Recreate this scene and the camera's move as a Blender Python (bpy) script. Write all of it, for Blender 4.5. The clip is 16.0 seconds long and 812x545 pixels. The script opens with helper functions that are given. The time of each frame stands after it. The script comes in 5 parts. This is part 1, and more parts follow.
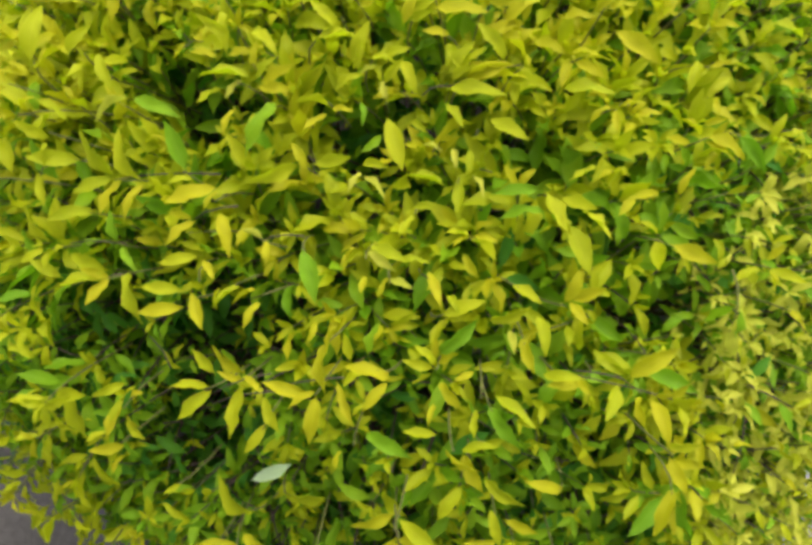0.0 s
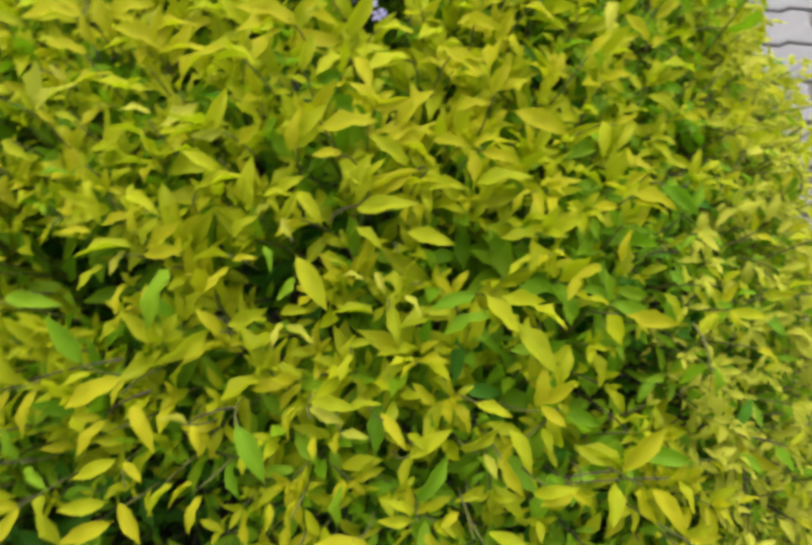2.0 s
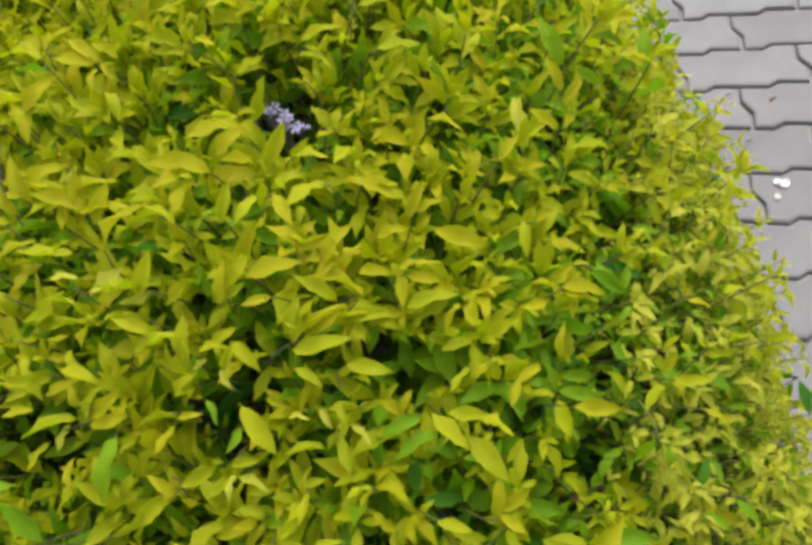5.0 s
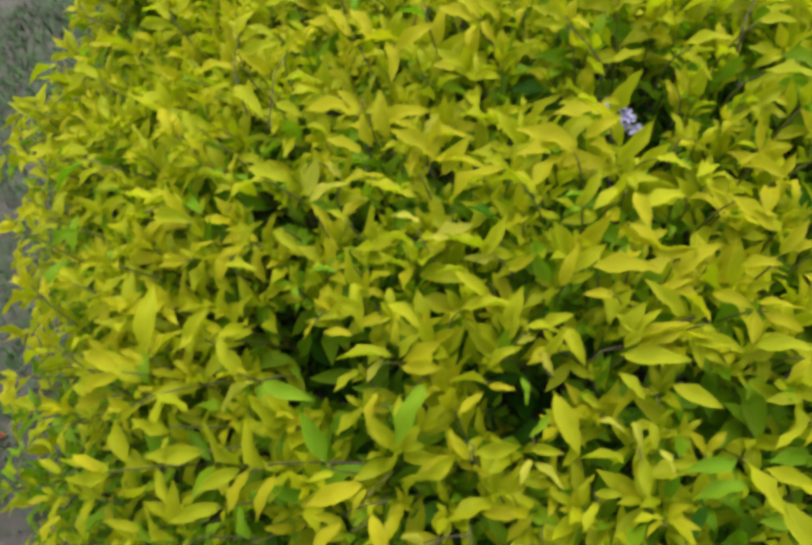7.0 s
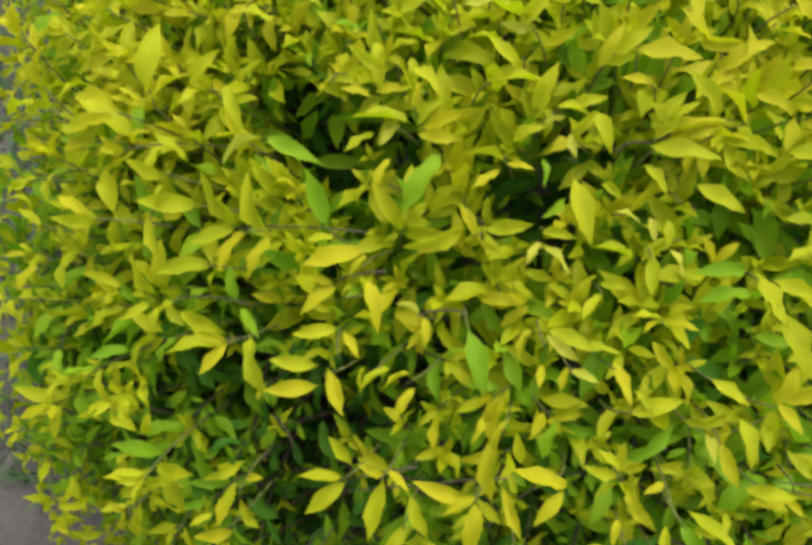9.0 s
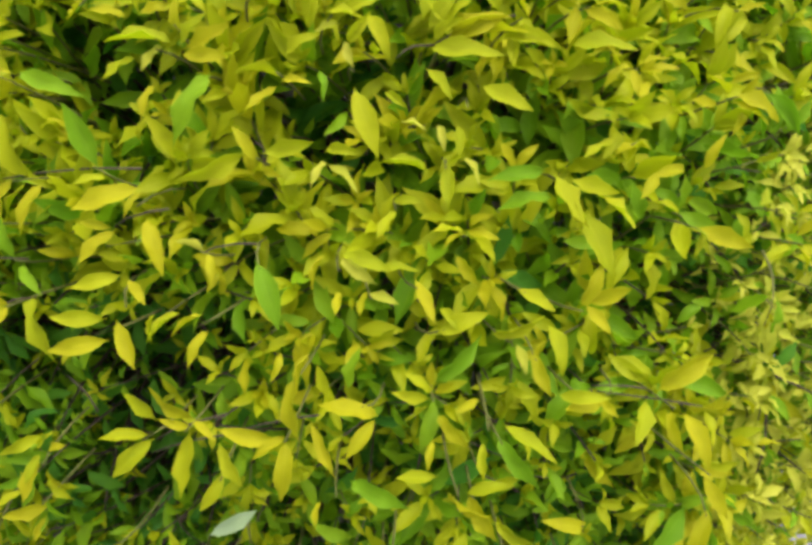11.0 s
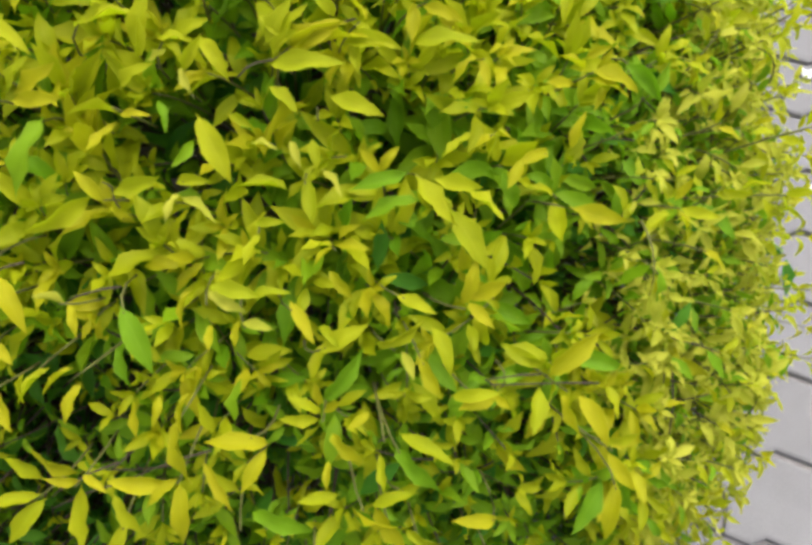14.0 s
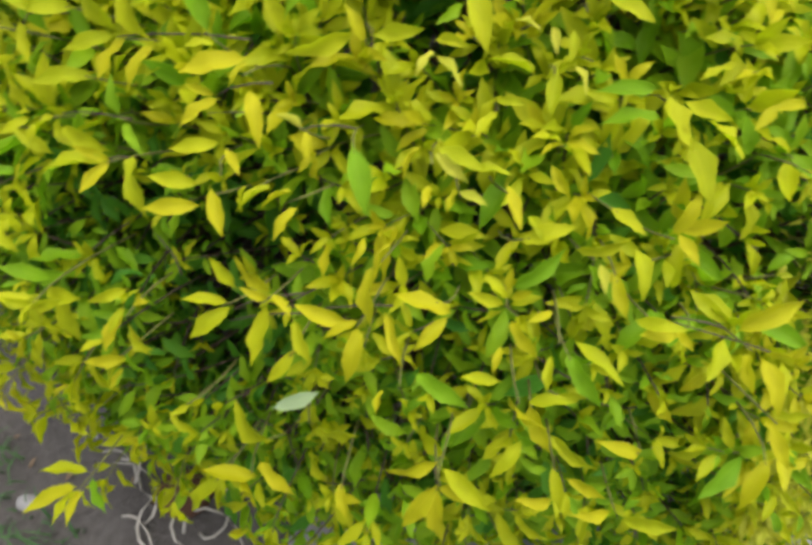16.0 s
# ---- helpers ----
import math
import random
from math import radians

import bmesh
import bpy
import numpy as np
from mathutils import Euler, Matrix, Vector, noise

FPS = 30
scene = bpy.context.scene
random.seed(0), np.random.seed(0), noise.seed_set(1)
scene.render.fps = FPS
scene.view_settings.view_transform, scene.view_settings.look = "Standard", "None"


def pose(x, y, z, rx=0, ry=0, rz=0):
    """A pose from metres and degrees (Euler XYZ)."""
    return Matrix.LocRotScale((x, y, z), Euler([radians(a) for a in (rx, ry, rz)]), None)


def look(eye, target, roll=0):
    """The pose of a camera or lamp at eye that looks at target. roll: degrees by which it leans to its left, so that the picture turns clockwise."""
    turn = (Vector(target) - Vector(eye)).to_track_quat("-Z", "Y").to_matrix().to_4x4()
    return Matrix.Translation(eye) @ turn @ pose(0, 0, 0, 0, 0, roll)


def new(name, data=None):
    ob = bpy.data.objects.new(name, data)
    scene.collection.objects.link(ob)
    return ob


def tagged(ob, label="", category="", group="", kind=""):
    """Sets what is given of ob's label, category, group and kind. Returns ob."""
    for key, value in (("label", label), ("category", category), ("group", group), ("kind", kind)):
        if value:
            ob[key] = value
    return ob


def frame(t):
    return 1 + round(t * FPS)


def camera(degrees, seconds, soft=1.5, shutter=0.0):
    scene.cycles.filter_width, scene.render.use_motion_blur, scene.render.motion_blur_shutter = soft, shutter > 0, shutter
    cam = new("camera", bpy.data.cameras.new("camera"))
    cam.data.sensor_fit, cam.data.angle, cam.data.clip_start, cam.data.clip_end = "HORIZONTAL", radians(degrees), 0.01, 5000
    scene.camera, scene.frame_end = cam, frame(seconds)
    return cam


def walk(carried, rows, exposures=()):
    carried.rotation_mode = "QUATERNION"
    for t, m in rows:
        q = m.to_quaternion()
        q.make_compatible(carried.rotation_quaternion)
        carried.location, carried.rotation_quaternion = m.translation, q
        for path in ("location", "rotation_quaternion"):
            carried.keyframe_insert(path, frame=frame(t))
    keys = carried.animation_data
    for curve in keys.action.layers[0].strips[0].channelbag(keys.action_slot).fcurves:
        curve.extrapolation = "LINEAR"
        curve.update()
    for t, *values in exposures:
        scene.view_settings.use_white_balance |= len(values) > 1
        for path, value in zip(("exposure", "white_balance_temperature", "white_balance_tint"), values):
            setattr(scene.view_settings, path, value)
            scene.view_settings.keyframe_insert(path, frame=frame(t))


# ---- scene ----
from mathutils import kdtree

cam = camera(56.0, 16.0, soft=3.6, shutter=0.4)
# seconds, eye, a place that it looks at, lean in degrees
PATH = [
    (0.0, (0.0430, 0.0388, 1.0028), (-0.0250, 0.6207, 0.1923), -12.26),
    (0.5, (0.0574, 0.0618, 0.9878), (-0.0721, 0.6284, 0.1741), -15.37),
    (1.0, (0.0862, 0.0900, 0.9968), (-0.0854, 0.7041, 0.2265), -19.15),
    (1.5, (0.0824, 0.1066, 0.9881), (-0.0465, 0.7312, 0.2179), -18.59),
    (2.0, (0.0458, 0.1090, 0.9877), (0.0909, 0.7352, 0.2094), -17.39),
    (2.5, (0.0393, 0.1151, 0.9968), (0.1431, 0.7610, 0.2405), -17.32),
    (3.0, (0.0461, 0.1218, 1.0077), (0.1725, 0.7401, 0.2319), -16.68),
    (3.2, (0.0475, 0.1223, 1.0087), (0.1858, 0.7238, 0.2219), -15.79),
    (5.3, (0.1046, 0.1512, 1.0398), (0.1590, 0.7895, 0.2720), -25.55),
    (5.5, (0.0855, 0.1571, 1.0459), (0.1106, 0.8138, 0.2922), -25.78),
    (6.0, (0.0495, 0.1768, 1.0556), (-0.0151, 0.8731, 0.3407), -26.02),
    (6.5, (0.0131, 0.1890, 1.0528), (-0.0558, 0.8928, 0.3456), -20.90),
    (7.0, (-0.0214, 0.1793, 1.0432), (-0.1141, 0.8597, 0.3162), -18.28),
    (7.5, (-0.0400, 0.1704, 1.0346), (-0.1376, 0.8320, 0.2911), -17.04),
    (8.0, (-0.0487, 0.1634, 1.0134), (-0.1141, 0.7854, 0.2332), -14.09),
    (8.5, (-0.0690, 0.1490, 0.9997), (-0.1415, 0.7203, 0.1822), -12.22),
    (9.0, (-0.0600, 0.1371, 0.9843), (-0.1381, 0.7030, 0.1635), -10.94),
    (9.5, (-0.0436, 0.1294, 0.9599), (-0.0975, 0.6640, 0.1166), -9.39),
    (10.0, (-0.0215, 0.1296, 0.9473), (-0.0291, 0.6546, 0.0962), -8.84),
    (10.2, (-0.0144, 0.1275, 0.9426), (-0.0159, 0.6521, 0.0913), -8.38),
    (12.3, (0.0427, 0.1456, 0.9472), (0.0739, 0.6159, 0.0653), -11.44),
    (12.5, (0.0445, 0.1437, 0.9460), (0.0784, 0.6196, 0.0671), -11.61),
    (13.0, (0.0522, 0.1445, 0.9475), (0.0924, 0.6221, 0.0699), -11.72),
    (13.5, (0.0580, 0.1459, 0.9495), (0.1069, 0.6206, 0.0707), -11.28),
    (14.0, (0.0640, 0.1445, 0.9437), (0.1209, 0.6126, 0.0619), -11.50),
    (14.5, (0.0551, 0.1400, 0.9390), (0.0889, 0.5953, 0.0494), -11.75),
    (15.0, (0.0330, 0.1292, 0.9362), (0.0234, 0.5742, 0.0406), -12.42),
    (15.5, (0.0153, 0.1275, 0.9357), (-0.0155, 0.5691, 0.0391), -11.62),
    (16.0, (-0.0005, 0.1158, 0.9346), (-0.0829, 0.5563, 0.0406), -11.61),
]
# the film camera darkens a little while the paving is in view
EXPOSURES = [(0.0, 0.92), (1.5, 0.80), (3.0, 0.68), (5.5, 0.58), (7.0, 0.68), (8.5, 0.80), (10.0, 0.96), (12.5, 0.84), (14.5, 0.84), (16.0, 0.94)]
walk(cam, [(t, look(eye, target, lean)) for t, eye, target, lean in PATH], EXPOSURES)

# ---- light: a bright overcast sky ----
SUN_HEIGHT, SUN_TURN = 66.0, 55.0
world = bpy.data.worlds.new("overcast_sky")
scene.world = world
world.use_nodes = True
wn = world.node_tree.nodes
sky = wn.new("ShaderNodeTexSky")
sky.sky_type = "NISHITA"
sky.sun_disc = False
sky.sun_elevation, sky.sun_rotation = radians(SUN_HEIGHT), radians(SUN_TURN)
sky.air_density, sky.dust_density, sky.ozone_density = 1.0, 6.0, 1.0
cloud = wn.new("ShaderNodeHueSaturation")
cloud.inputs["Saturation"].default_value = 0.3
world.node_tree.links.new(sky.outputs["Color"], cloud.inputs["Color"])
world.node_tree.links.new(cloud.outputs["Color"], wn["Background"].inputs["Color"])
wn["Background"].inputs["Strength"].default_value = 0.175
sun = new("sun", bpy.data.lights.new("sun", "SUN"))
sun.data.energy, sun.data.angle, sun.data.color = 0.8, radians(70), (1.0, 0.97, 0.92)
sa, sz = radians(SUN_TURN), radians(SUN_HEIGHT)
sun.matrix_world = look((0, 0, 0), (-math.sin(sa) * math.cos(sz), -math.cos(sa) * math.cos(sz), -math.sin(sz)))


# ---- materials ----
def shader(name, rough=0.6, spec=0.4):
    """A new material; gives it, its nodes, a link function and its principled shader."""
    m = bpy.data.materials.new(name)
    m.use_nodes = True
    nodes, links = m.node_tree.nodes, m.node_tree.links
    p = nodes["Principled BSDF"]
    p.inputs["Roughness"].default_value = rough
    p.inputs["Specular IOR Level"].default_value = spec
    return m, nodes, links.new, p


def noise_node(nodes, link, scale, detail=4.0, rough=0.55):
    c = nodes.new("ShaderNodeTexCoord")
    n = nodes.new("ShaderNodeTexNoise")
    n.inputs["Scale"].default_value, n.inputs["Detail"].default_value = scale, detail
    n.inputs["Roughness"].default_value = rough
    link(c.outputs["Object"], n.inputs["Vector"])
    return n


def ramp(nodes, link, source, stops):
    r = nodes.new("ShaderNodeValToRGB")
    while len(r.color_ramp.elements) < len(stops):
        r.color_ramp.elements.new(0.5)
    for e, (at, colour) in zip(r.color_ramp.elements, stops):
        e.position, e.color = at, (*colour, 1)
    link(source, r.inputs["Fac"])
    return r


def bump(nodes, link, height, p, strength, distance):
    b = nodes.new("ShaderNodeBump")
    b.inputs["Strength"].default_value, b.inputs["Distance"].default_value = strength, distance
    link(height, b.inputs["Height"])
    link(b.outputs["Normal"], p.inputs["Normal"])


def leaf_material(name, low, mid, high, single, through_light=0.50):
    """A thin leaf: it varies from leaf to leaf, mottles along the blade and lets light through."""
    m, nodes, link, p = shader(name, 0.55, 0.18)
    if single:
        source = nodes.new("ShaderNodeObjectInfo").outputs["Random"]
    else:
        source = nodes.new("ShaderNodeNewGeometry").outputs["Random Per Island"]
    n = noise_node(nodes, link, 55.0, 3.0)
    mix = nodes.new("ShaderNodeMath")
    mix.operation = "MULTIPLY_ADD"
    link(n.outputs["Fac"], mix.inputs[0])
    mix.inputs[1].default_value = 0.5
    add = nodes.new("ShaderNodeMath")
    add.operation = "MULTIPLY_ADD"
    link(source, add.inputs[0])
    add.inputs[1].default_value, add.inputs[2].default_value = 0.75, -0.12
    link(add.outputs[0], mix.inputs[2])
    r = ramp(nodes, link, mix.outputs[0], [(0.1, low), (0.5, mid), (0.9, high)])
    # a paler yellow rim and midrib, across the blade from 0 at one rim to 1 at the other
    split = nodes.new("ShaderNodeSeparateXYZ")
    link(nodes.new("ShaderNodeUVMap").outputs["UV"], split.inputs[0])
    rim = ramp(nodes, link, split.outputs["Y"], [(0.0, (0.3,) * 3), (0.10, (0.0,) * 3), (0.45, (0.0,) * 3), (0.50, (0.2,) * 3), (0.55, (0.0,) * 3), (0.90, (0.0,) * 3), (1.0, (0.3,) * 3)])
    edged = nodes.new("ShaderNodeMix")
    edged.data_type = "RGBA"
    link(rim.outputs["Color"], edged.inputs["Factor"])
    link(r.outputs["Color"], edged.inputs[6])
    edged.inputs[7].default_value = (min(0.72, mid[0] * 1.35 + 0.06), min(0.68, mid[1] * 1.22 + 0.04), mid[2] + 0.03, 1)
    link(edged.outputs[2], p.inputs["Base Color"])
    fine = noise_node(nodes, link, 260.0, 2.0)
    bump(nodes, link, fine.outputs["Fac"], p, 0.25, 0.002)
    t = nodes.new("ShaderNodeBsdfTranslucent")
    filtered = nodes.new("ShaderNodeMix")
    filtered.data_type, filtered.blend_type = "RGBA", "MULTIPLY"
    filtered.inputs["Factor"].default_value = 1.0
    filtered.inputs[7].default_value = (0.83, 1.0, 0.6, 1)
    link(edged.outputs[2], filtered.inputs[6])
    link(filtered.outputs[2], t.inputs["Color"])
    both = nodes.new("ShaderNodeMixShader")
    both.inputs["Fac"].default_value = through_light
    link(p.outputs["BSDF"], both.inputs[1])
    link(t.outputs["BSDF"], both.inputs[2])
    link(both.outputs["Shader"], nodes["Material Output"].inputs["Surface"])
    return m


LEAF_TONES = {
    "gold": ((0.43, 0.422, 0.005), (0.48, 0.458, 0.007), (0.525, 0.488, 0.010)),
    "lime": ((0.375, 0.425, 0.005), (0.435, 0.47, 0.006), (0.49, 0.51, 0.008)),
    "green": ((0.155, 0.325, 0.006), (0.215, 0.385, 0.008), (0.28, 0.44, 0.010)),
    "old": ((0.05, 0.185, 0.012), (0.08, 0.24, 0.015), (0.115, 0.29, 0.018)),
    # pale leaves; on the flank also the paving's milky glare, put into the colour
    "pale": ((0.44, 0.465, 0.035), (0.51, 0.51, 0.045), (0.58, 0.56, 0.06)),
}
LEAF_STUFF = [leaf_material("leaf_" + k, *v, single=False) for k, v in LEAF_TONES.items()]
LEAF_SINGLE = [leaf_material("leaf_single_" + k, *v, single=True) for k, v in LEAF_TONES.items()]


def plain_material(name, stops, scale, rough=0.8, spec=0.25, relief=0.4, depth=0.004):
    m, nodes, link, p = shader(name, rough, spec)
    big, fine = noise_node(nodes, link, scale), noise_node(nodes, link, scale * 9, 6.0, 0.65)
    mix = nodes.new("ShaderNodeMix")
    mix.inputs["Factor"].default_value = 0.45
    link(big.outputs["Fac"], mix.inputs["A"])
    link(fine.outputs["Fac"], mix.inputs["B"])
    r = ramp(nodes, link, mix.outputs["Result"], stops)
    link(r.outputs["Color"], p.inputs["Base Color"])
    bump(nodes, link, fine.outputs["Fac"], p, relief, depth)
    return m


BARK = plain_material("bark", [(0.3, (0.045, 0.033, 0.022)), (0.7, (0.115, 0.085, 0.055))], 60.0)
YOUNG_STEM = plain_material("young_stem", [(0.3, (0.085, 0.095, 0.018)), (0.7, (0.17, 0.17, 0.045))], 60.0, 0.6)
SOIL = plain_material("soil", [(0.25, (0.055, 0.048, 0.043)), (0.5, (0.105, 0.095, 0.088)), (0.8, (0.17, 0.157, 0.147))], 9.0, 0.95, 0.1, 0.9, 0.012)
JOINT = plain_material("joint_sand", [(0.3, (0.22, 0.205, 0.205)), (0.7, (0.33, 0.31, 0.31))], 30.0, 0.95, 0.1, 0.8)
GRASS = plain_material("grass_blade", [(0.3, (0.028, 0.075, 0.025)), (0.7, (0.075, 0.15, 0.045))], 14.0, 0.55)
DRY = plain_material("dry_stalk", [(0.3, (0.30, 0.27, 0.23)), (0.7, (0.52, 0.48, 0.42))], 40.0)
PETAL = plain_material("lavender_petal", [(0.3, (0.50, 0.46, 0.80)), (0.7, (0.66, 0.62, 0.90))], 90.0, 0.6)
RED = plain_material("red_petal", [(0.3, (0.55, 0.03, 0.02)), (0.7, (0.75, 0.08, 0.05))], 90.0, 0.6)
PAPER = plain_material("white_scrap", [(0.3, (0.75, 0.75, 0.76)), (0.7, (0.85, 0.85, 0.86))], 40.0, 0.7)
CLAY = plain_material("clay_clod", [(0.3, (0.10, 0.05, 0.03)), (0.7, (0.19, 0.10, 0.065))], 40.0, 0.95, 0.1, 0.9, 0.01)
FALLEN = plain_material("fallen_leaf", [(0.3, (0.13, 0.085, 0.055)), (0.7, (0.26, 0.19, 0.13))], 70.0, 0.8)
STONE = plain_material("pebble_stone", [(0.3, (0.24, 0.23, 0.23)), (0.7, (0.36, 0.35, 0.34))], 60.0)


def paver_material():
    """Pale cast concrete, each block a little different, with grains, stains and a gritty face."""
    m, nodes, link, p = shader("paver_concrete", 0.85, 0.25)
    info = nodes.new("ShaderNodeObjectInfo")
    big, fine = noise_node(nodes, link, 11.0, 5.0), noise_node(nodes, link, 420.0, 3.0, 0.7)
    mix = nodes.new("ShaderNodeMix")
    mix.inputs["Factor"].default_value = 0.35
    link(big.outputs["Fac"], mix.inputs["A"])
    link(fine.outputs["Fac"], mix.inputs["B"])
    r = ramp(nodes, link, mix.outputs["Result"], [(0.25, (0.165, 0.160, 0.165)), (0.5, (0.212, 0.206, 0.213)), (0.75, (0.25, 0.244, 0.251))])
    tone = nodes.new("ShaderNodeHueSaturation")
    span = nodes.new("ShaderNodeMapRange")
    link(info.outputs["Random"], span.inputs["Value"])
    span.inputs["To Min"].default_value, span.inputs["To Max"].default_value = 0.9, 1.06
    link(span.outputs["Result"], tone.inputs["Value"])
    link(r.outputs["Color"], tone.inputs["Color"])
    link(tone.outputs["Color"], p.inputs["Base Color"])
    bump(nodes, link, fine.outputs["Fac"], p, 0.5, 0.002)
    return m


PAVER = paver_material()


# ---- small builders ----
def mesh_of(name, verts, faces, material, tones=None, smooth=True, across=None):
    """A mesh from arrays: material is one, or a list with tones naming each face's; across: each vertex's place across a leaf."""
    me = bpy.data.meshes.new(name)
    me.from_pydata([tuple(v) for v in verts], [], [tuple(f) for f in faces])
    for m in material if isinstance(material, list) else [material]:
        me.materials.append(m)
    if tones is not None:
        me.polygons.foreach_set("material_index", np.asarray(tones, np.int32))
    me.polygons.foreach_set("use_smooth", np.full(len(faces), smooth))
    if across is not None:
        corner = np.empty(len(me.loops), np.int32)
        me.loops.foreach_get("vertex_index", corner)
        at = np.full((len(corner), 2), 0.5)
        at[:, 1] = np.asarray(across)[corner]
        me.uv_layers.new(name="blade").data.foreach_set("uv", at.ravel())
    me.update()
    return me


def part(name, me, parent, label="", at=None, kind=""):
    ob = new(name, me)
    ob.parent = parent
    if at is not None:
        ob.matrix_local = at
    return tagged(ob, label=label, kind=kind)


def tube(points, radii, sides=6):
    """Vertices and faces of a tapered tube along points."""
    verts, faces = [], []
    for i, c in enumerate(points):
        d = (Vector(points[min(i + 1, len(points) - 1)]) - Vector(points[max(i - 1, 0)])).normalized()
        a = d.orthogonal().normalized()
        b = d.cross(a)
        for k in range(sides):
            w = 2 * math.pi * k / sides
            verts.append(Vector(c) + float(radii[i]) * (math.cos(w) * a + math.sin(w) * b))
    for i in range(len(points) - 1):
        for k in range(sides):
            n = (k + 1) % sides
            faces.append((i * sides + k, i * sides + n, (i + 1) * sides + n, (i + 1) * sides + k))
    faces.append(tuple(range(sides))[::-1])
    faces.append(tuple((len(points) - 1) * sides + k for k in range(sides)))
    return verts, faces


def joined(pieces):
    verts, faces = [], []
    for v, f in pieces:
        n = len(verts)
        verts.extend(v)
        faces.extend(tuple(i + n for i in g) for g in f)
    return verts, faces


# ---- ground ----
# the paving's grid: its origin, the way along a course and the way across the courses
PAVE = 0.1055
PAVE_O, PAVE_U, PAVE_J = Vector((0.995, 1.111, 0)), Vector((0.8184, -0.5746, 0)), Vector((-0.5746, -0.8184, 0))
EDGE_U = -4.7  # the paving ends here, under the shrub


def paving_place(u, j, z=0.0):
    p = PAVE_O + PAVE_U * (u * PAVE) + PAVE_J * ((j - 0.5) * PAVE)
    return Vector((p.x, p.y, z))


def paving_u(x, y):
    return ((x - PAVE_O.x) * PAVE_U.x + (y - PAVE_O.y) * PAVE_U.y) / PAVE


def soil_height(x, y):
    u = paving_u(x, y)
    bare = min(1.0, max(0.0, (EDGE_U + 0.4 - u) / 2.0))
    far = min(1.0, math.hypot(x, y) / 30)
    z = 0.016 * noise.noise((x * 2.3, y * 2.3, 1.0)) + 0.010 * noise.noise((x * 9, y * 9, 3.0)) + 0.005 * noise.noise((x * 27, y * 27, 5.0))
    return (z - 0.004) * bare * (1 - far) - 0.035 * (1 - bare)


def build_ground():
    near = np.arange(-2.0, 4.01, 0.035)
    out = np.array([6, 9, 14, 22, 40, 80, 200, 600, 1500.0])
    xs = np.concatenate([-out[::-1] - 0.0, near, out + 1.0]) - 0.8
    ys = np.concatenate([-out[::-1], near - 0.6, out + 1.0])
    verts = [(x, y, soil_height(x, y)) for y in ys for x in xs]
    w = len(xs)
    faces = [(j * w + i, j * w + i + 1, (j + 1) * w + i + 1, (j + 1) * w + i) for j in range(len(ys) - 1) for i in range(w - 1)]
    ground = new("ground", mesh_of("ground", verts, faces, SOIL))
    tagged(ground, "bare grey-brown soil with scattered litter", "ground", kind="structure")


build_ground()

# ---- the shrub ----
SHRUB = Vector((0.048, 1.123, 0.0))
HALF = (0.565, 0.929, 0.583)  # half width, half depth, half height above its widest level
WAIST, TURNED, ROUND_PLAN, ROUND_UP = 0.155, -0.117, 2.566, 2.634
# where the outline swells: a way from the middle, how much and how widely
LOBES = [
    (0.32, -0.88, 0, 0.070, 0.018),
    (-0.54, -0.13, 0.42, 0.098, 0.02),
    (-0.35, -0.78, -0.04, -0.030, 0.012),
    (0.38, -0.68, 0.15, -0.008, 0.012),
    (-0.42, 0.06, 0.5, 0.134, 0.02),
    (-0.48, -0.64, 0.17, 0.055, 0.012),
    (-0.6, -0.5, -0.1, -0.001, 0.03),
    (0.75, -0.4, 0.1, -0.004, 0.03),
    (0.8, -0.1, 0.3, 0.003, 0.03),
    (-0.8, 0.2, 0.1, -0.000, 0.03),
    (0.1, -0.9, 0.2, 0.012, 0.03),
    (-0.35, -0.75, -0.25, 0.002, 0.03),
    (0, -0.5, 0.6, 0.022, 0.04),
]
# places where the foliage opens and lets one look in: x, y, z and radius
HOLLOWS_FRONT = [
    (-0.133, 0.507, 0.651, 0.022),
    (-0.130, 0.480, 0.634, 0.026),
    (-0.139, 0.516, 0.600, 0.026),
    (-0.132, 0.461, 0.622, 0.019),
    (-0.240, 0.374, 0.526, 0.028),
    (-0.258, 0.397, 0.486, 0.028),
    (-0.266, 0.365, 0.510, 0.020),
    (-0.145, 0.341, 0.539, 0.026),
    (-0.156, 0.363, 0.495, 0.026),
    (-0.158, 0.346, 0.539, 0.016),
    (-0.190, 0.295, 0.454, 0.036),
    (-0.204, 0.310, 0.408, 0.036),
    (-0.174, 0.280, 0.429, 0.038),
    (-0.185, 0.293, 0.382, 0.038),
    (-0.215, 0.283, 0.428, 0.031),
    (-0.230, 0.296, 0.382, 0.031),
    (-0.008, 0.339, 0.555, 0.019),
    (-0.020, 0.437, 0.616, 0.026),
    (-0.018, 0.470, 0.578, 0.026),
    (-0.039, 0.436, 0.619, 0.015),
    (0.108, 0.422, 0.595, 0.022),
    (-0.023, 0.269, 0.503, 0.027),
]
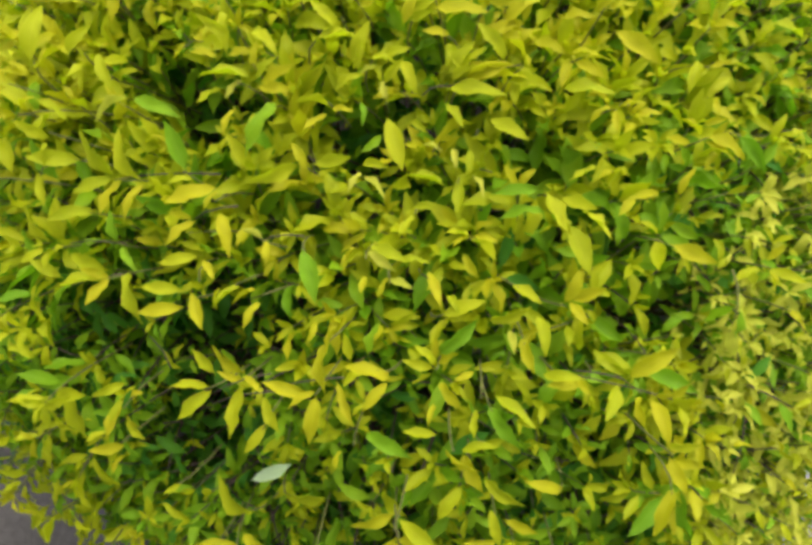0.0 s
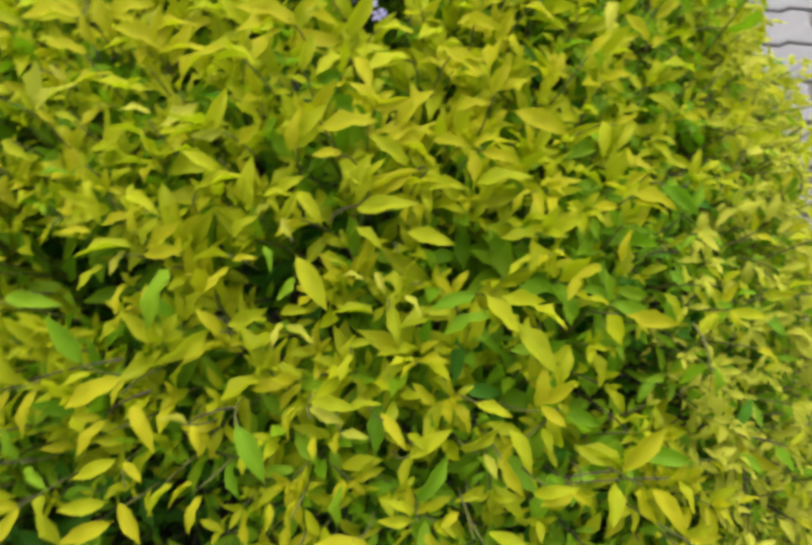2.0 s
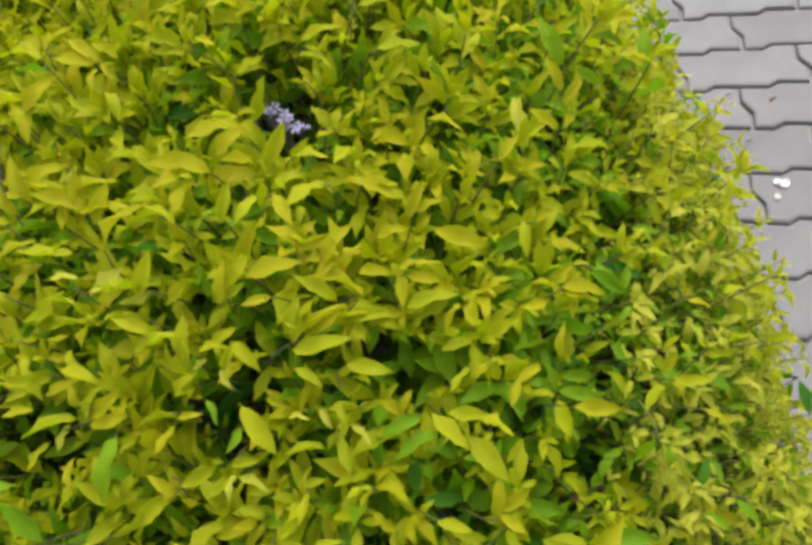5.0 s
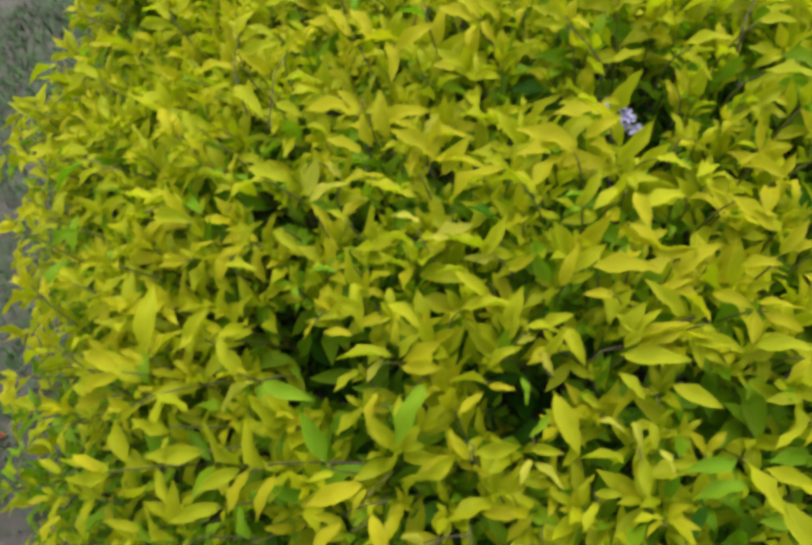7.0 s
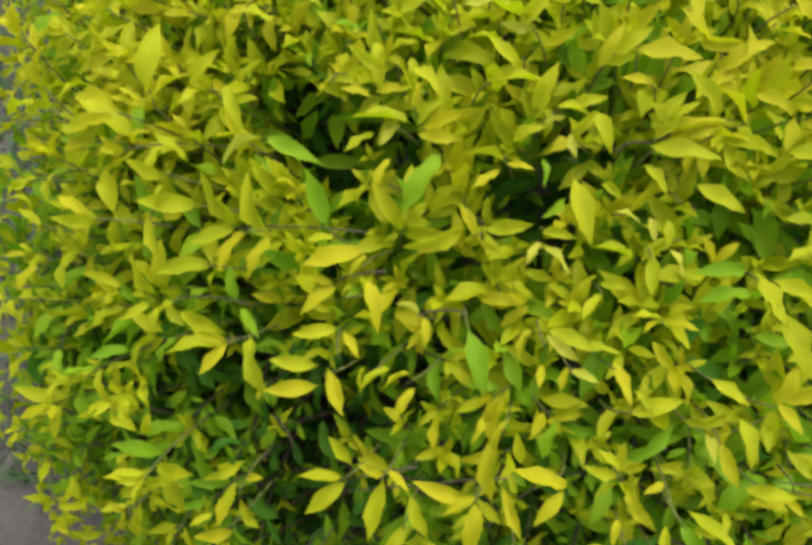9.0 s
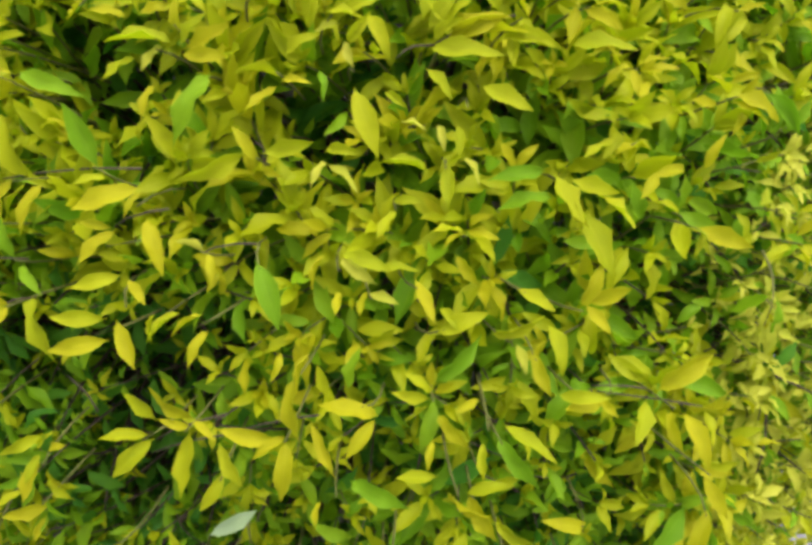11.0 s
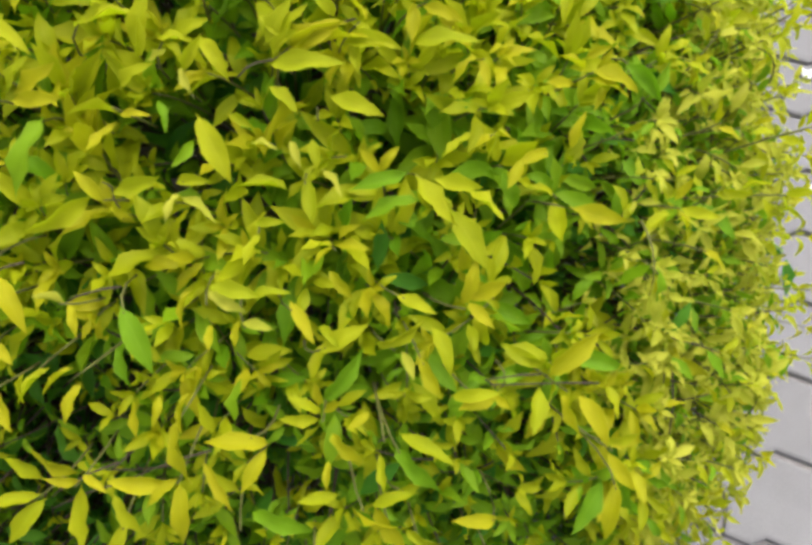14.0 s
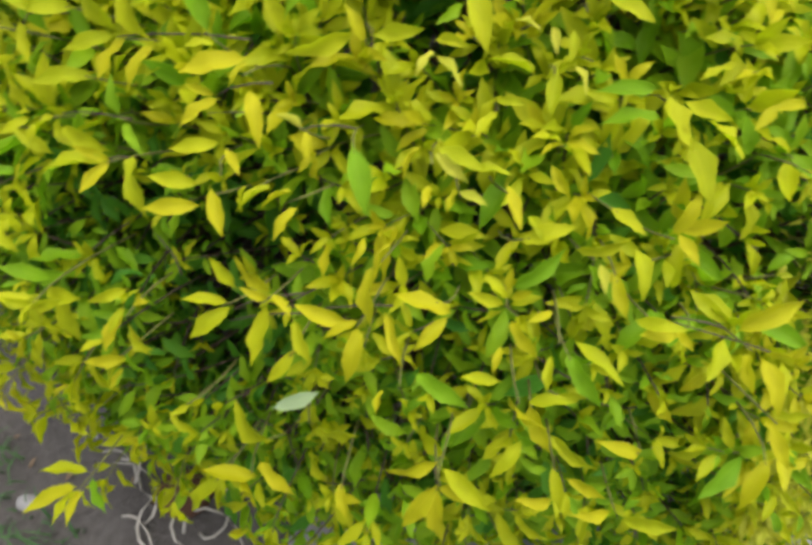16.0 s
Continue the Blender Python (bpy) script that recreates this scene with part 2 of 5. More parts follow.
HOLLOWS_SIDE = [
    (-0.021, 0.284, 0.455, 0.027),
    (0.058, 0.254, 0.485, 0.019),
    (0.069, 0.448, 0.621, 0.012),
    (0.031, 0.259, 0.495, 0.015),
    (-0.038, 0.472, 0.638, 0.013),
    (-0.098, 0.296, 0.506, 0.015),
    (0.116, 0.419, 0.592, 0.019),
    (0.126, 0.434, 0.608, 0.018),
    (0.211, 0.490, 0.636, 0.023),
    (0.117, 0.549, 0.648, 0.024),
    (0.294, 0.448, 0.547, 0.016),
    (0.212, 0.345, 0.496, 0.022),
    (0.043, 0.490, 0.656, 0.016),
    (0.257, 0.497, 0.611, 0.018),
    (-0.138, 0.844, 0.720, 0.031),
    (-0.117, 0.758, 0.723, 0.022),
    (0.042, 0.673, 0.705, 0.022),
    (0.051, 0.648, 0.695, 0.016),
    (-0.351, 1.018, 0.681, 0.050),
    (-0.370, 1.061, 0.662, 0.050),
    (0.135, 0.683, 0.698, 0.023),
    (0.215, 0.506, 0.645, 0.016),
]
HOLLOWS_REST = [
    (0.101, 0.558, 0.653, 0.016),
    (0.112, 0.417, 0.592, 0.018),
    (0.101, 0.363, 0.549, 0.016),
    (0.209, 0.319, 0.481, 0.018),
    (0.111, 0.258, 0.480, 0.020),
    (0.054, 0.246, 0.475, 0.020),
    (0.165, 0.331, 0.512, 0.016),
    (-0.076, 0.224, 0.375, 0.023),
    (-0.203, 0.284, 0.430, 0.040),
    (-0.221, 0.298, 0.385, 0.040),
    (-0.180, 0.296, 0.458, 0.032),
    (-0.197, 0.312, 0.414, 0.032),
    (0.035, 0.234, 0.460, 0.016),
    (0.089, 0.231, 0.455, 0.019),
    (0.148, 0.202, 0.358, 0.020),
    (-0.020, 0.263, 0.498, 0.018),
    (-0.125, 0.344, 0.547, 0.032),
    (-0.144, 0.364, 0.505, 0.032),
    (-0.152, 0.342, 0.537, 0.031),
    (-0.172, 0.362, 0.496, 0.031),
    (-0.186, 0.321, 0.498, 0.035),
    (-0.208, 0.337, 0.456, 0.035),
    (-0.183, 0.290, 0.443, 0.042),
    (-0.200, 0.309, 0.400, 0.042),
    (-0.154, 0.502, 0.644, 0.022),
    (-0.135, 0.478, 0.631, 0.020),
    (-0.223, 0.363, 0.525, 0.032),
    (-0.244, 0.389, 0.488, 0.032),
    (-0.138, 0.339, 0.540, 0.022),
    (-0.155, 0.501, 0.641, 0.034),
    (-0.173, 0.535, 0.609, 0.034),
    (-0.051, 0.510, 0.660, 0.016),
    (-0.153, 0.492, 0.635, 0.022),
    (-0.242, 0.380, 0.529, 0.030),
    (-0.259, 0.402, 0.488, 0.030),
    (-0.161, 0.343, 0.532, 0.028),
    (-0.170, 0.363, 0.488, 0.028),
    (-0.192, 0.308, 0.476, 0.036),
    (-0.204, 0.324, 0.430, 0.036),
    (-0.149, 0.300, 0.474, 0.030),
    (-0.157, 0.315, 0.427, 0.030),
    (0.123, 0.690, 0.640, 0.028),
    (0.128, 0.670, 0.630, 0.026),
]
HOLLOWS = HOLLOWS_FRONT + HOLLOWS_SIDE + HOLLOWS_REST

# shoots that stand out: where each one forks, then its leaves: base offset (mm), heading and rise (degrees), length (mm), breadth, tone
# tones: 0 gold, 1 lime, 2 green, 3 old, 4 pale
SHOOTS_CREST_1 = [
    ((-0.182, 0.787, 0.726), ((-1, 0, 0, 101, 36, 24, 1, 4), (0, 3, 0, 40, 29, 30, 1, 1), (2, -3, 1, -12, 17, 26, 1, 1),)),
    ((-0.178, 0.751, 0.727), ((2, 10, 1, -13, 9, 37, 1, 1), (-2, -10, -1, 175, 13, 32, 1, 0),)),
    ((-0.177, 0.718, 0.726), ((0, 0, 0, -63, -16, 41, 1, 1),)),
    ((-0.136, 0.739, 0.732), ((0, 0, 0, 22, 34, 17, 1, 1),)),
    ((-0.143, 0.692, 0.726), ((3, 10, 2, -16, -1, 33, 1, 1), (-3, -10, -2, -39, -11, 28, 1, 1),)),
]
SHOOTS_CREST_2 = [
    ((-0.076, 0.652, 0.716), ((-5, -3, -1, 166, 23, 41, 1.1, 0), (-3, -2, 0, -11, 6, 23, 1, 0), (-4, 1, 1, 139, 42, 24, 1, 0), (3, 18, 5, 15, 48, 17, 1, 4), (9, -14, -5, 0, 10, 34, 1, 0),)),
    ((-0.085, 0.615, 0.702), ((2, 5, 3, 162, 31, 31, 1, 0), (-14, -14, -5, -14, 2, 24, 1, 4), (-17, -10, -3, 134, 52, 17, 1, 4), (9, 8, 2, 101, 53, 28, 1, 0), (21, 11, 3, 88, 49, 38, 1, 0),)),
]
SHOOTS_CREST_3 = [
    ((-0.040, 0.614, 0.700), ((-1, 10, 4, 154, 40, 23, 1.1, 0), (1, 10, 4, 22, 38, 20, 1, 4), (0, 7, 3, -21, 7, 37, 1, 0), (-4, 6, 3, -111, -15, 26, 1, 0), (-5, 4, 1, -173, 18, 29, 1, 1), (9, -11, -5, 144, 35, 41, 1, 0), (1, -13, -5, 57, 45, 36, 1, 0), (2, -10, -4, -32, 8, 41, 1, 0), (-3, -3, -2, 100, 58, 24, 1, 0),)),
]
SHOOTS_CREST_4 = [
    ((-0.257, 0.886, 0.710), ((-3, 1, -1, 135, 12, 41, 1, 1), (-3, 5, -1, 88, 28, 41, 1, 1), (2, -9, 0, 157, 6, 41, 1, 1), (4, 2, 2, 42, 31, 39, 1, 1),)),
    ((-0.075, 0.722, 0.734), ((-3, 4, 1, 120, 25, 41, 1.1, 0), (-6, 13, 2, 157, 21, 37, 1, 0), (13, -9, -1, 116, 33, 39, 1.1, 0), (-4, -7, -1, -7, 5, 41, 1.1, 0),)),
    ((-0.050, 0.705, 0.732), ((-3, 7, 2, -86, -21, 31, 1.1, 0), (3, -7, -2, 14, 22, 34, 1, 0),)),
]
SHOOTS_CREST_5 = [
    ((-0.019, 0.736, 0.738), ((-1, 5, 1, 91, 4, 41, 1, 0), (0, 5, 0, 17, 23, 31, 1, 0), (-1, 5, 1, 147, 21, 32, 1, 1), (2, -14, -1, 162, 26, 25, 1, 2),)),
    ((0.023, 0.702, 0.735), ((-4, 3, 1, 157, 25, 29, 1.1, 0), (-1, 1, 1, 124, 35, 32, 1, 0), (11, -3, -1, 130, 42, 22, 1, 0), (-1, 1, 1, -75, -15, 25, 1, 0), (-5, -2, 0, -126, -10, 21, 1, 0),)),
]
SHOOTS_CREST_6 = [
    ((-0.088, 0.823, 0.725), ((0, -6, 2, 143, 38, 24, 1, 1), (0, 3, -1, 81, 25, 41, 1, 1), (2, 2, -1, 61, 9, 34, 1, 1), (-2, 1, 0, 104, 33, 33, 1, 1),)),
    ((-0.062, 0.808, 0.725), ((0, 0, 0, -112, 8, 39, 1, 2),)),
    ((-0.127, 0.817, 0.733), ((5, -4, 0, -173, 15, 32, 1, 1), (-5, 4, 0, -13, 18, 18, 1, 1),)),
    ((-0.203, 0.675, 0.717), ((4, 3, 0, 154, 35, 24, 1, 1), (4, -8, -1, -150, 14, 21, 1, 0), (-6, -5, -1, 111, 39, 27, 1, 1), (-2, 10, 2, -63, -12, 27, 1, 1),)),
]
SHOOTS_CREST_7 = [
    ((-0.175, 0.640, 0.711), ((-3, 8, 2, -104, -12, 23, 1, 0), (3, -8, -2, -31, -13, 35, 1, 1),)),
    ((-0.123, 0.624, 0.707), ((0, 0, 0, -100, -19, 29, 1, 4),)),
    ((0.083, 0.682, 0.723), ((0, 3, 3, 114, 47, 32, 1, 0), (1, 2, 2, 44, 45, 27, 1, 0), (-2, 3, 3, 153, 37, 29, 1, 1), (-2, 2, 1, 176, 28, 25, 1, 1), (3, -10, -9, -177, 74, 17, 1, 0),)),
    ((0.102, 0.656, 0.701), ((2, 6, 2, -17, 10, 28, 1.1, 1), (-2, -6, -2, 176, 55, 23, 1, 1),)),
]
SHOOTS_CREST_8 = [
    ((0.159, 0.659, 0.699), ((1, 2, 3, -23, 10, 34, 1, 1), (-1, -2, -3, -56, -20, 28, 1, 1),)),
    ((0.153, 0.641, 0.676), ((1, -2, 0, 118, 64, 20, 1, 0), (-1, 2, 0, 179, 43, 18, 1, 0),)),
    ((0.058, 0.569, 0.705), ((1, -3, -1, 151, 31, 41, 1.1, 0), (8, 10, -1, 10, 22, 27, 1, 0), (1, -3, -1, 176, 19, 41, 1, 0), (-9, -3, 3, -140, -3, 35, 1.1, 0),)),
    ((0.090, 0.604, 0.693), ((-1, 9, 3, -168, 24, 41, 1, 0), (1, -9, -3, 149, 56, 33, 1.1, 0),)),
]
SHOOTS_CREST_9 = [
    ((0.112, 0.584, 0.671), ((0, 0, 0, -41, 1, 30, 1, 1),)),
    ((0.152, 0.603, 0.658), ((0, -1, 0, -151, 28, 24, 1, 0), (1, 2, 0, 120, 62, 18, 1, 1), (0, -1, 0, -30, 36, 17, 1, 0),)),
    ((0.183, 0.575, 0.658), ((3, 0, 0, -155, 13, 21, 1, 0), (4, -2, 2, -36, 39, 19, 1, 0), (4, 2, 0, 80, 51, 24, 1, 0), (3, 6, 0, 168, 32, 17, 1, 1), (-14, -5, -3, -54, 21, 37, 1, 0),)),
    ((0.221, 0.553, 0.668), ((-12, 0, 0, -59, 3, 29, 1, 0), (12, 0, 0, -35, 8, 19, 1, 1),)),
]
SHOOTS_CREST_10 = [
    ((0.211, 0.661, 0.706), ((0, 0, 0, -25, 4, 28, 1, 1),)),
    ((0.204, 0.626, 0.689), ((0, 0, 0, -34, 3, 38, 1, 1),)),
    ((0.323, 0.567, 0.608), ((-5, -8, 2, 36, 9, 41, 1, 0), (5, 8, -2, 86, 56, 30, 1, 0),)),
    ((0.278, 0.553, 0.647), ((0, 0, 0, -114, -9, 31, 1, 4),)),
    ((-0.515, 0.938, 0.582), ((0, 0, 0, -111, -26, 41, 1.1, 2),)),
    ((-0.357, 0.778, 0.653), ((-3, -2, -2, -163, -20, 41, 1, 2), (3, 2, 2, 149, -3, 41, 1, 1),)),
    ((-0.321, 0.731, 0.672), ((0, 0, 0, -167, -15, 34, 1, 1),)),
]
SHOOTS_CREST_11 = [
    ((-0.252, 0.623, 0.701), ((11, 3, 3, 153, -1, 41, 1, 1), (-12, 8, 0, -106, -18, 31, 1, 1), (2, -11, -3, -13, -4, 37, 1, 1),)),
    ((-0.400, 0.613, 0.578), ((0, 0, 0, 166, -18, 41, 1, 1),)),
    ((-0.379, 0.593, 0.591), ((0, 0, 0, 75, 57, 23, 1, 1),)),
    ((-0.444, 0.600, 0.521), ((0, 0, 0, 156, 22, 26, 1, 1),)),
    ((-0.399, 0.552, 0.555), ((0, 0, 0, -175, -21, 32, 1, 1),)),
    ((-0.153, 0.579, 0.691), ((0, 0, 0, -61, -14, 25, 1.1, 1),)),
]
SHOOTS_CREST_12 = [
    ((-0.191, 0.568, 0.684), ((6, 5, 1, 26, 29, 24, 1.1, 1), (-6, -5, -1, -22, -4, 28, 1, 1),)),
    ((-0.125, 0.587, 0.693), ((-5, 4, 1, 9, 15, 34, 1, 4), (-4, 8, 3, 56, 40, 32, 1, 4), (9, -11, -4, 145, 51, 17, 1, 0),)),
    ((-0.106, 0.602, 0.697), ((0, 0, 0, -6, 5, 35, 1, 0),)),
    ((-0.102, 0.570, 0.686), ((0, 0, 0, 153, 44, 18, 1, 1),)),
]
SHOOTS_CREST_13 = [
    ((-0.046, 0.593, 0.692), ((13, -2, 0, 21, 38, 35, 1, 0), (-6, -1, -1, -146, 4, 23, 1, 1), (-4, -14, -4, 167, 26, 41, 1, 1), (-2, 17, 5, 8, 24, 34, 1, 0),)),
    ((-0.424, 0.961, 0.658), ((0, 0, 0, -176, -8, 41, 1, 1),)),
    ((-0.354, 0.881, 0.671), ((0, 0, 0, 142, 14, 41, 1, 1),)),
    ((-0.157, 0.616, 0.705), ((0, 0, 0, -154, 1, 33, 1, 1),)),
    ((-0.030, 0.556, 0.692), ((0, 0, 0, 12, 31, 41, 1, 0),)),
]
SHOOTS_BROW_1 = [
    ((-0.197, 0.446, 0.599), ((-6, 2, -1, -127, -16, 33, 1, 0), (13, -6, 0, -122, -18, 33, 1, 0), (13, -5, 1, 118, 53, 41, 1, 1), (-10, 5, 0, 137, 57, 41, 1, 1), (-11, 4, 0, -156, 7, 33, 1, 1),)),
    ((-0.141, 0.426, 0.614), ((-2, 3, 0, 110, 47, 41, 1, 2), (2, -3, 0, -166, 15, 17, 1, 1),)),
    ((-0.119, 0.406, 0.610), ((0, 6, 3, -171, 0, 41, 1, 0), (0, 3, 3, -128, -9, 18, 1, 0), (0, -9, -6, -83, -20, 31, 1.1, 0),)),
]
SHOOTS_BROW_2 = [
    ((-0.140, 0.391, 0.593), ((1, 7, 4, -147, -7, 29, 1, 0), (-1, 8, 5, 172, 26, 19, 1, 0), (0, -15, -9, -170, 7, 29, 1, 1),)),
    ((-0.088, 0.371, 0.597), ((-1, 0, 0, 155, 39, 17, 1, 4), (1, 0, 0, -89, -9, 17, 1, 0),)),
    ((-0.228, 0.433, 0.580), ((0, 0, 0, -167, 18, 36, 1, 1),)),
    ((-0.276, 0.513, 0.648), ((-6, 3, -1, 145, 3, 41, 1, 0), (-6, 0, -1, 176, -15, 41, 1, 0), (16, 1, 9, 164, 31, 20, 1, 0), (17, -2, 9, 174, 16, 25, 1, 0), (-21, -2, -14, 154, -5, 41, 1, 1),)),
]
SHOOTS_BROW_3 = [
    ((-0.214, 0.514, 0.665), ((12, 0, 0, -76, -28, 30, 1, 1), (-12, 0, 0, 40, 30, 29, 1, 1),)),
    ((-0.244, 0.472, 0.630), ((11, 5, 6, 160, 53, 28, 1, 1), (-4, -2, -2, 170, 41, 29, 1, 1), (-8, -3, -4, -101, -22, 19, 1, 1),)),
    ((-0.181, 0.485, 0.644), ((-2, 0, 0, -146, -2, 29, 1, 4), (2, 0, 0, -31, -11, 37, 1, 2),)),
    ((-0.230, 0.461, 0.611), ((0, 0, 0, -173, 22, 41, 1, 1),)),
    ((-0.268, 0.459, 0.608), ((0, 0, 0, -80, -33, 29, 1, 1),)),
]
SHOOTS_BROW_4 = [
    ((-0.093, 0.471, 0.654), ((-15, -1, -1, -150, -3, 23, 1, 1), (1, 2, 2, -136, -10, 20, 1, 4), (-7, -15, -9, -120, -16, 22, 1, 0), (7, 2, 1, 178, 17, 36, 1, 1), (10, -2, -1, 1, 20, 33, 1, 0), (10, -5, -1, -19, 3, 28, 1, 0), (10, -1, 0, 21, 40, 24, 1, 1), (-16, 19, 10, 178, 27, 20, 1, 0),)),
    ((-0.078, 0.453, 0.645), ((-9, -1, -2, -101, -17, 21, 1, 1), (9, 1, 2, -130, -20, 41, 1, 2),)),
    ((-0.082, 0.477, 0.659), ((0, 0, 0, 74, 64, 17, 1, 0),)),
]
SHOOTS_BROW_5 = [
    ((-0.133, 0.508, 0.669), ((0, 0, 0, -122, -13, 18, 1, 0),)),
    ((-0.052, 0.410, 0.623), ((-5, 4, 2, -161, 1, 38, 1, 1), (0, -2, -1, 123, 48, 23, 1, 0), (2, -3, -2, -51, 9, 17, 1, 0), (3, 1, 2, -8, 11, 31, 1, 1),)),
    ((-0.011, 0.410, 0.621), ((-4, -2, 0, -21, 11, 21, 1, 1), (-4, -6, -4, -123, 3, 17, 1, 4), (-4, -7, -5, -52, -8, 23, 1, 4), (13, 16, 9, -138, -3, 20, 1, 2),)),
]
SHOOTS_BROW_6 = [
    ((0.007, 0.445, 0.643), ((0, -9, -6, -80, -26, 41, 1, 1), (0, 11, 9, -85, -11, 17, 1, 4), (1, 9, 7, 20, 47, 22, 1, 1), (-17, 2, 0, -91, -14, 18, 1, 2), (16, -13, -10, -50, 1, 17, 1, 1),)),
    ((0.051, 0.402, 0.601), ((-11, -3, -2, 175, 33, 28, 1.1, 1), (10, 2, 0, -72, -7, 19, 1, 4), (1, 1, 1, -100, -20, 29, 1, 1),)),
]
SHOOTS_BROW_7 = [
    ((-0.002, 0.468, 0.658), ((8, 1, 2, -8, 21, 25, 1, 1), (22, -2, 1, -69, -19, 26, 1, 1), (-11, -2, -2, 49, 56, 22, 1, 1), (-8, -4, -3, -19, 25, 17, 1, 4), (-12, 3, 0, 41, 45, 32, 1, 1), (1, 3, 2, -30, 7, 23, 1, 1),)),
    ((-0.016, 0.495, 0.676), ((2, -10, -7, -100, -19, 18, 1, 1), (-11, 9, 5, 177, 26, 21, 1, 1), (11, 5, 5, 0, 25, 24, 1, 0), (-2, -4, -3, 157, 46, 26, 1, 1),)),
]
SHOOTS_BROW_8 = [
    ((-0.031, 0.448, 0.643), ((4, 8, 4, 4, 34, 22, 1, 1), (0, -2, -1, -30, 9, 17, 1, 0), (0, -2, -1, 173, 24, 25, 1, 1), (-3, -4, -3, -145, -4, 24, 1, 0),)),
]
SHOOTS_BROW_9 = [
    ((0.058, 0.447, 0.646), ((-4, 1, 1, 7, 41, 21, 1, 1), (-1, 2, 2, 21, 42, 30, 1, 1), (5, 3, 2, -5, 21, 33, 1, 0), (-7, -1, 0, -23, 3, 39, 1, 1), (-11, -9, -6, -59, -14, 23, 1, 1), (-6, 7, 5, 24, 39, 29, 1, 1), (11, 2, 1, 137, 40, 27, 1, 1), (2, -3, -2, 10, 24, 35, 1, 0), (11, 0, -1, -8, 11, 37, 1, 0),)),
]
SHOOTS_BROW_10 = [
    ((0.100, 0.453, 0.648), ((1, 1, 1, -61, -7, 17, 1, 1), (-8, 4, 4, 131, 46, 32, 1, 1), (0, -8, -5, -32, 5, 24, 1, 1), (-2, -3, -2, -98, -24, 23, 1, 1), (8, -1, -2, 134, 37, 40, 1, 0), (12, 14, 9, -39, 5, 24, 1, 0), (-10, -7, -5, -21, 4, 31, 1, 1),)),
]
SHOOTS_BROW_11 = [
    ((0.138, 0.455, 0.648), ((-2, 2, 2, -114, -24, 24, 1.1, 0), (-2, 3, 3, -30, 14, 21, 1, 0), (0, -1, 0, -48, -4, 23, 1, 0), (-11, -15, -11, -24, 7, 36, 1, 1), (9, -6, -4, -147, -11, 27, 1.1, 0), (5, -1, -1, -21, 14, 20, 1, 0), (6, -5, -4, -42, 1, 18, 1, 0), (-5, 22, 16, -21, 18, 22, 1, 0),)),
    ((0.163, 0.429, 0.623), ((-2, 0, 1, -148, -4, 20, 1, 0), (0, 0, -1, -94, -13, 18, 1, 0), (2, 0, 0, -13, 21, 18, 1, 0),)),
]
SHOOTS_BROW_12 = [
    ((0.068, 0.424, 0.624), ((8, 5, 5, -40, -6, 33, 1, 1), (-2, 4, 3, -159, -2, 31, 1.1, 0), (-7, -8, -9, -98, -17, 19, 1, 1),)),
    ((0.039, 0.417, 0.620), ((-10, 1, 2, -42, 18, 17, 1, 4), (10, -1, -2, -83, -9, 17, 1, 4),)),
    ((0.018, 0.383, 0.595), ((1, -2, -2, -130, 1, 22, 1, 1), (-1, 2, 2, -23, 15, 18, 1, 1),)),
]
SHOOTS_BROW_13 = [
    ((0.116, 0.381, 0.587), ((-7, -4, -3, -177, 3, 35, 1, 2), (-10, 9, 7, -176, 4, 33, 1, 2), (-7, 8, 8, -74, -19, 36, 1.1, 1), (2, 3, 3, -38, 4, 30, 1.1, 1), (16, -5, -4, -53, -8, 30, 1.1, 1), (7, -11, -9, -76, -19, 41, 1.1, 1), (-1, -1, -1, -70, -11, 28, 1, 0),)),
    ((0.162, 0.397, 0.595), ((-14, 2, 6, -155, -6, 25, 1, 1), (6, 1, 0, -141, -7, 23, 1, 1), (8, -3, -6, -172, 16, 27, 1, 0),)),
]
SHOOTS_BROW_14 = [
    ((-0.019, 0.355, 0.589), ((-5, 5, 4, -120, -8, 21, 1, 0), (3, 3, 1, -48, -6, 23, 1, 4), (3, 5, 3, -31, -2, 30, 1, 1), (-1, -12, -8, -103, 10, 17, 1, 0),)),
    ((-0.062, 0.363, 0.595), ((0, 0, 0, -79, -20, 40, 1, 2),)),
    ((0.052, 0.530, 0.697), ((-2, -4, -1, 38, 41, 28, 1, 1), (2, 4, 1, -161, 28, 17, 1, 2),)),
]
SHOOTS_BROW_15 = [
    ((0.163, 0.482, 0.664), ((2, 10, 5, 136, 26, 41, 1, 0), (0, 0, 0, -16, 17, 23, 1, 0), (-2, 3, 3, 106, 54, 20, 1, 1), (-5, -2, -1, 27, 40, 28, 1, 0), (5, -12, -8, -43, -17, 39, 1, 0),)),
    ((-0.257, 0.516, 0.659), ((2, -4, -1, 20, 21, 34, 1, 0), (-2, 4, 1, 70, 38, 40, 1.1, 1),)),
    ((-0.304, 0.513, 0.628), ((0, 0, 0, 178, -11, 30, 1, 0),)),
    ((-0.054, 0.542, 0.686), ((3, -4, 1, -16, 18, 37, 1, 4), (2, 12, 1, 165, 27, 22, 1, 4), (-5, -8, -2, 154, 32, 25, 1, 1),)),
]
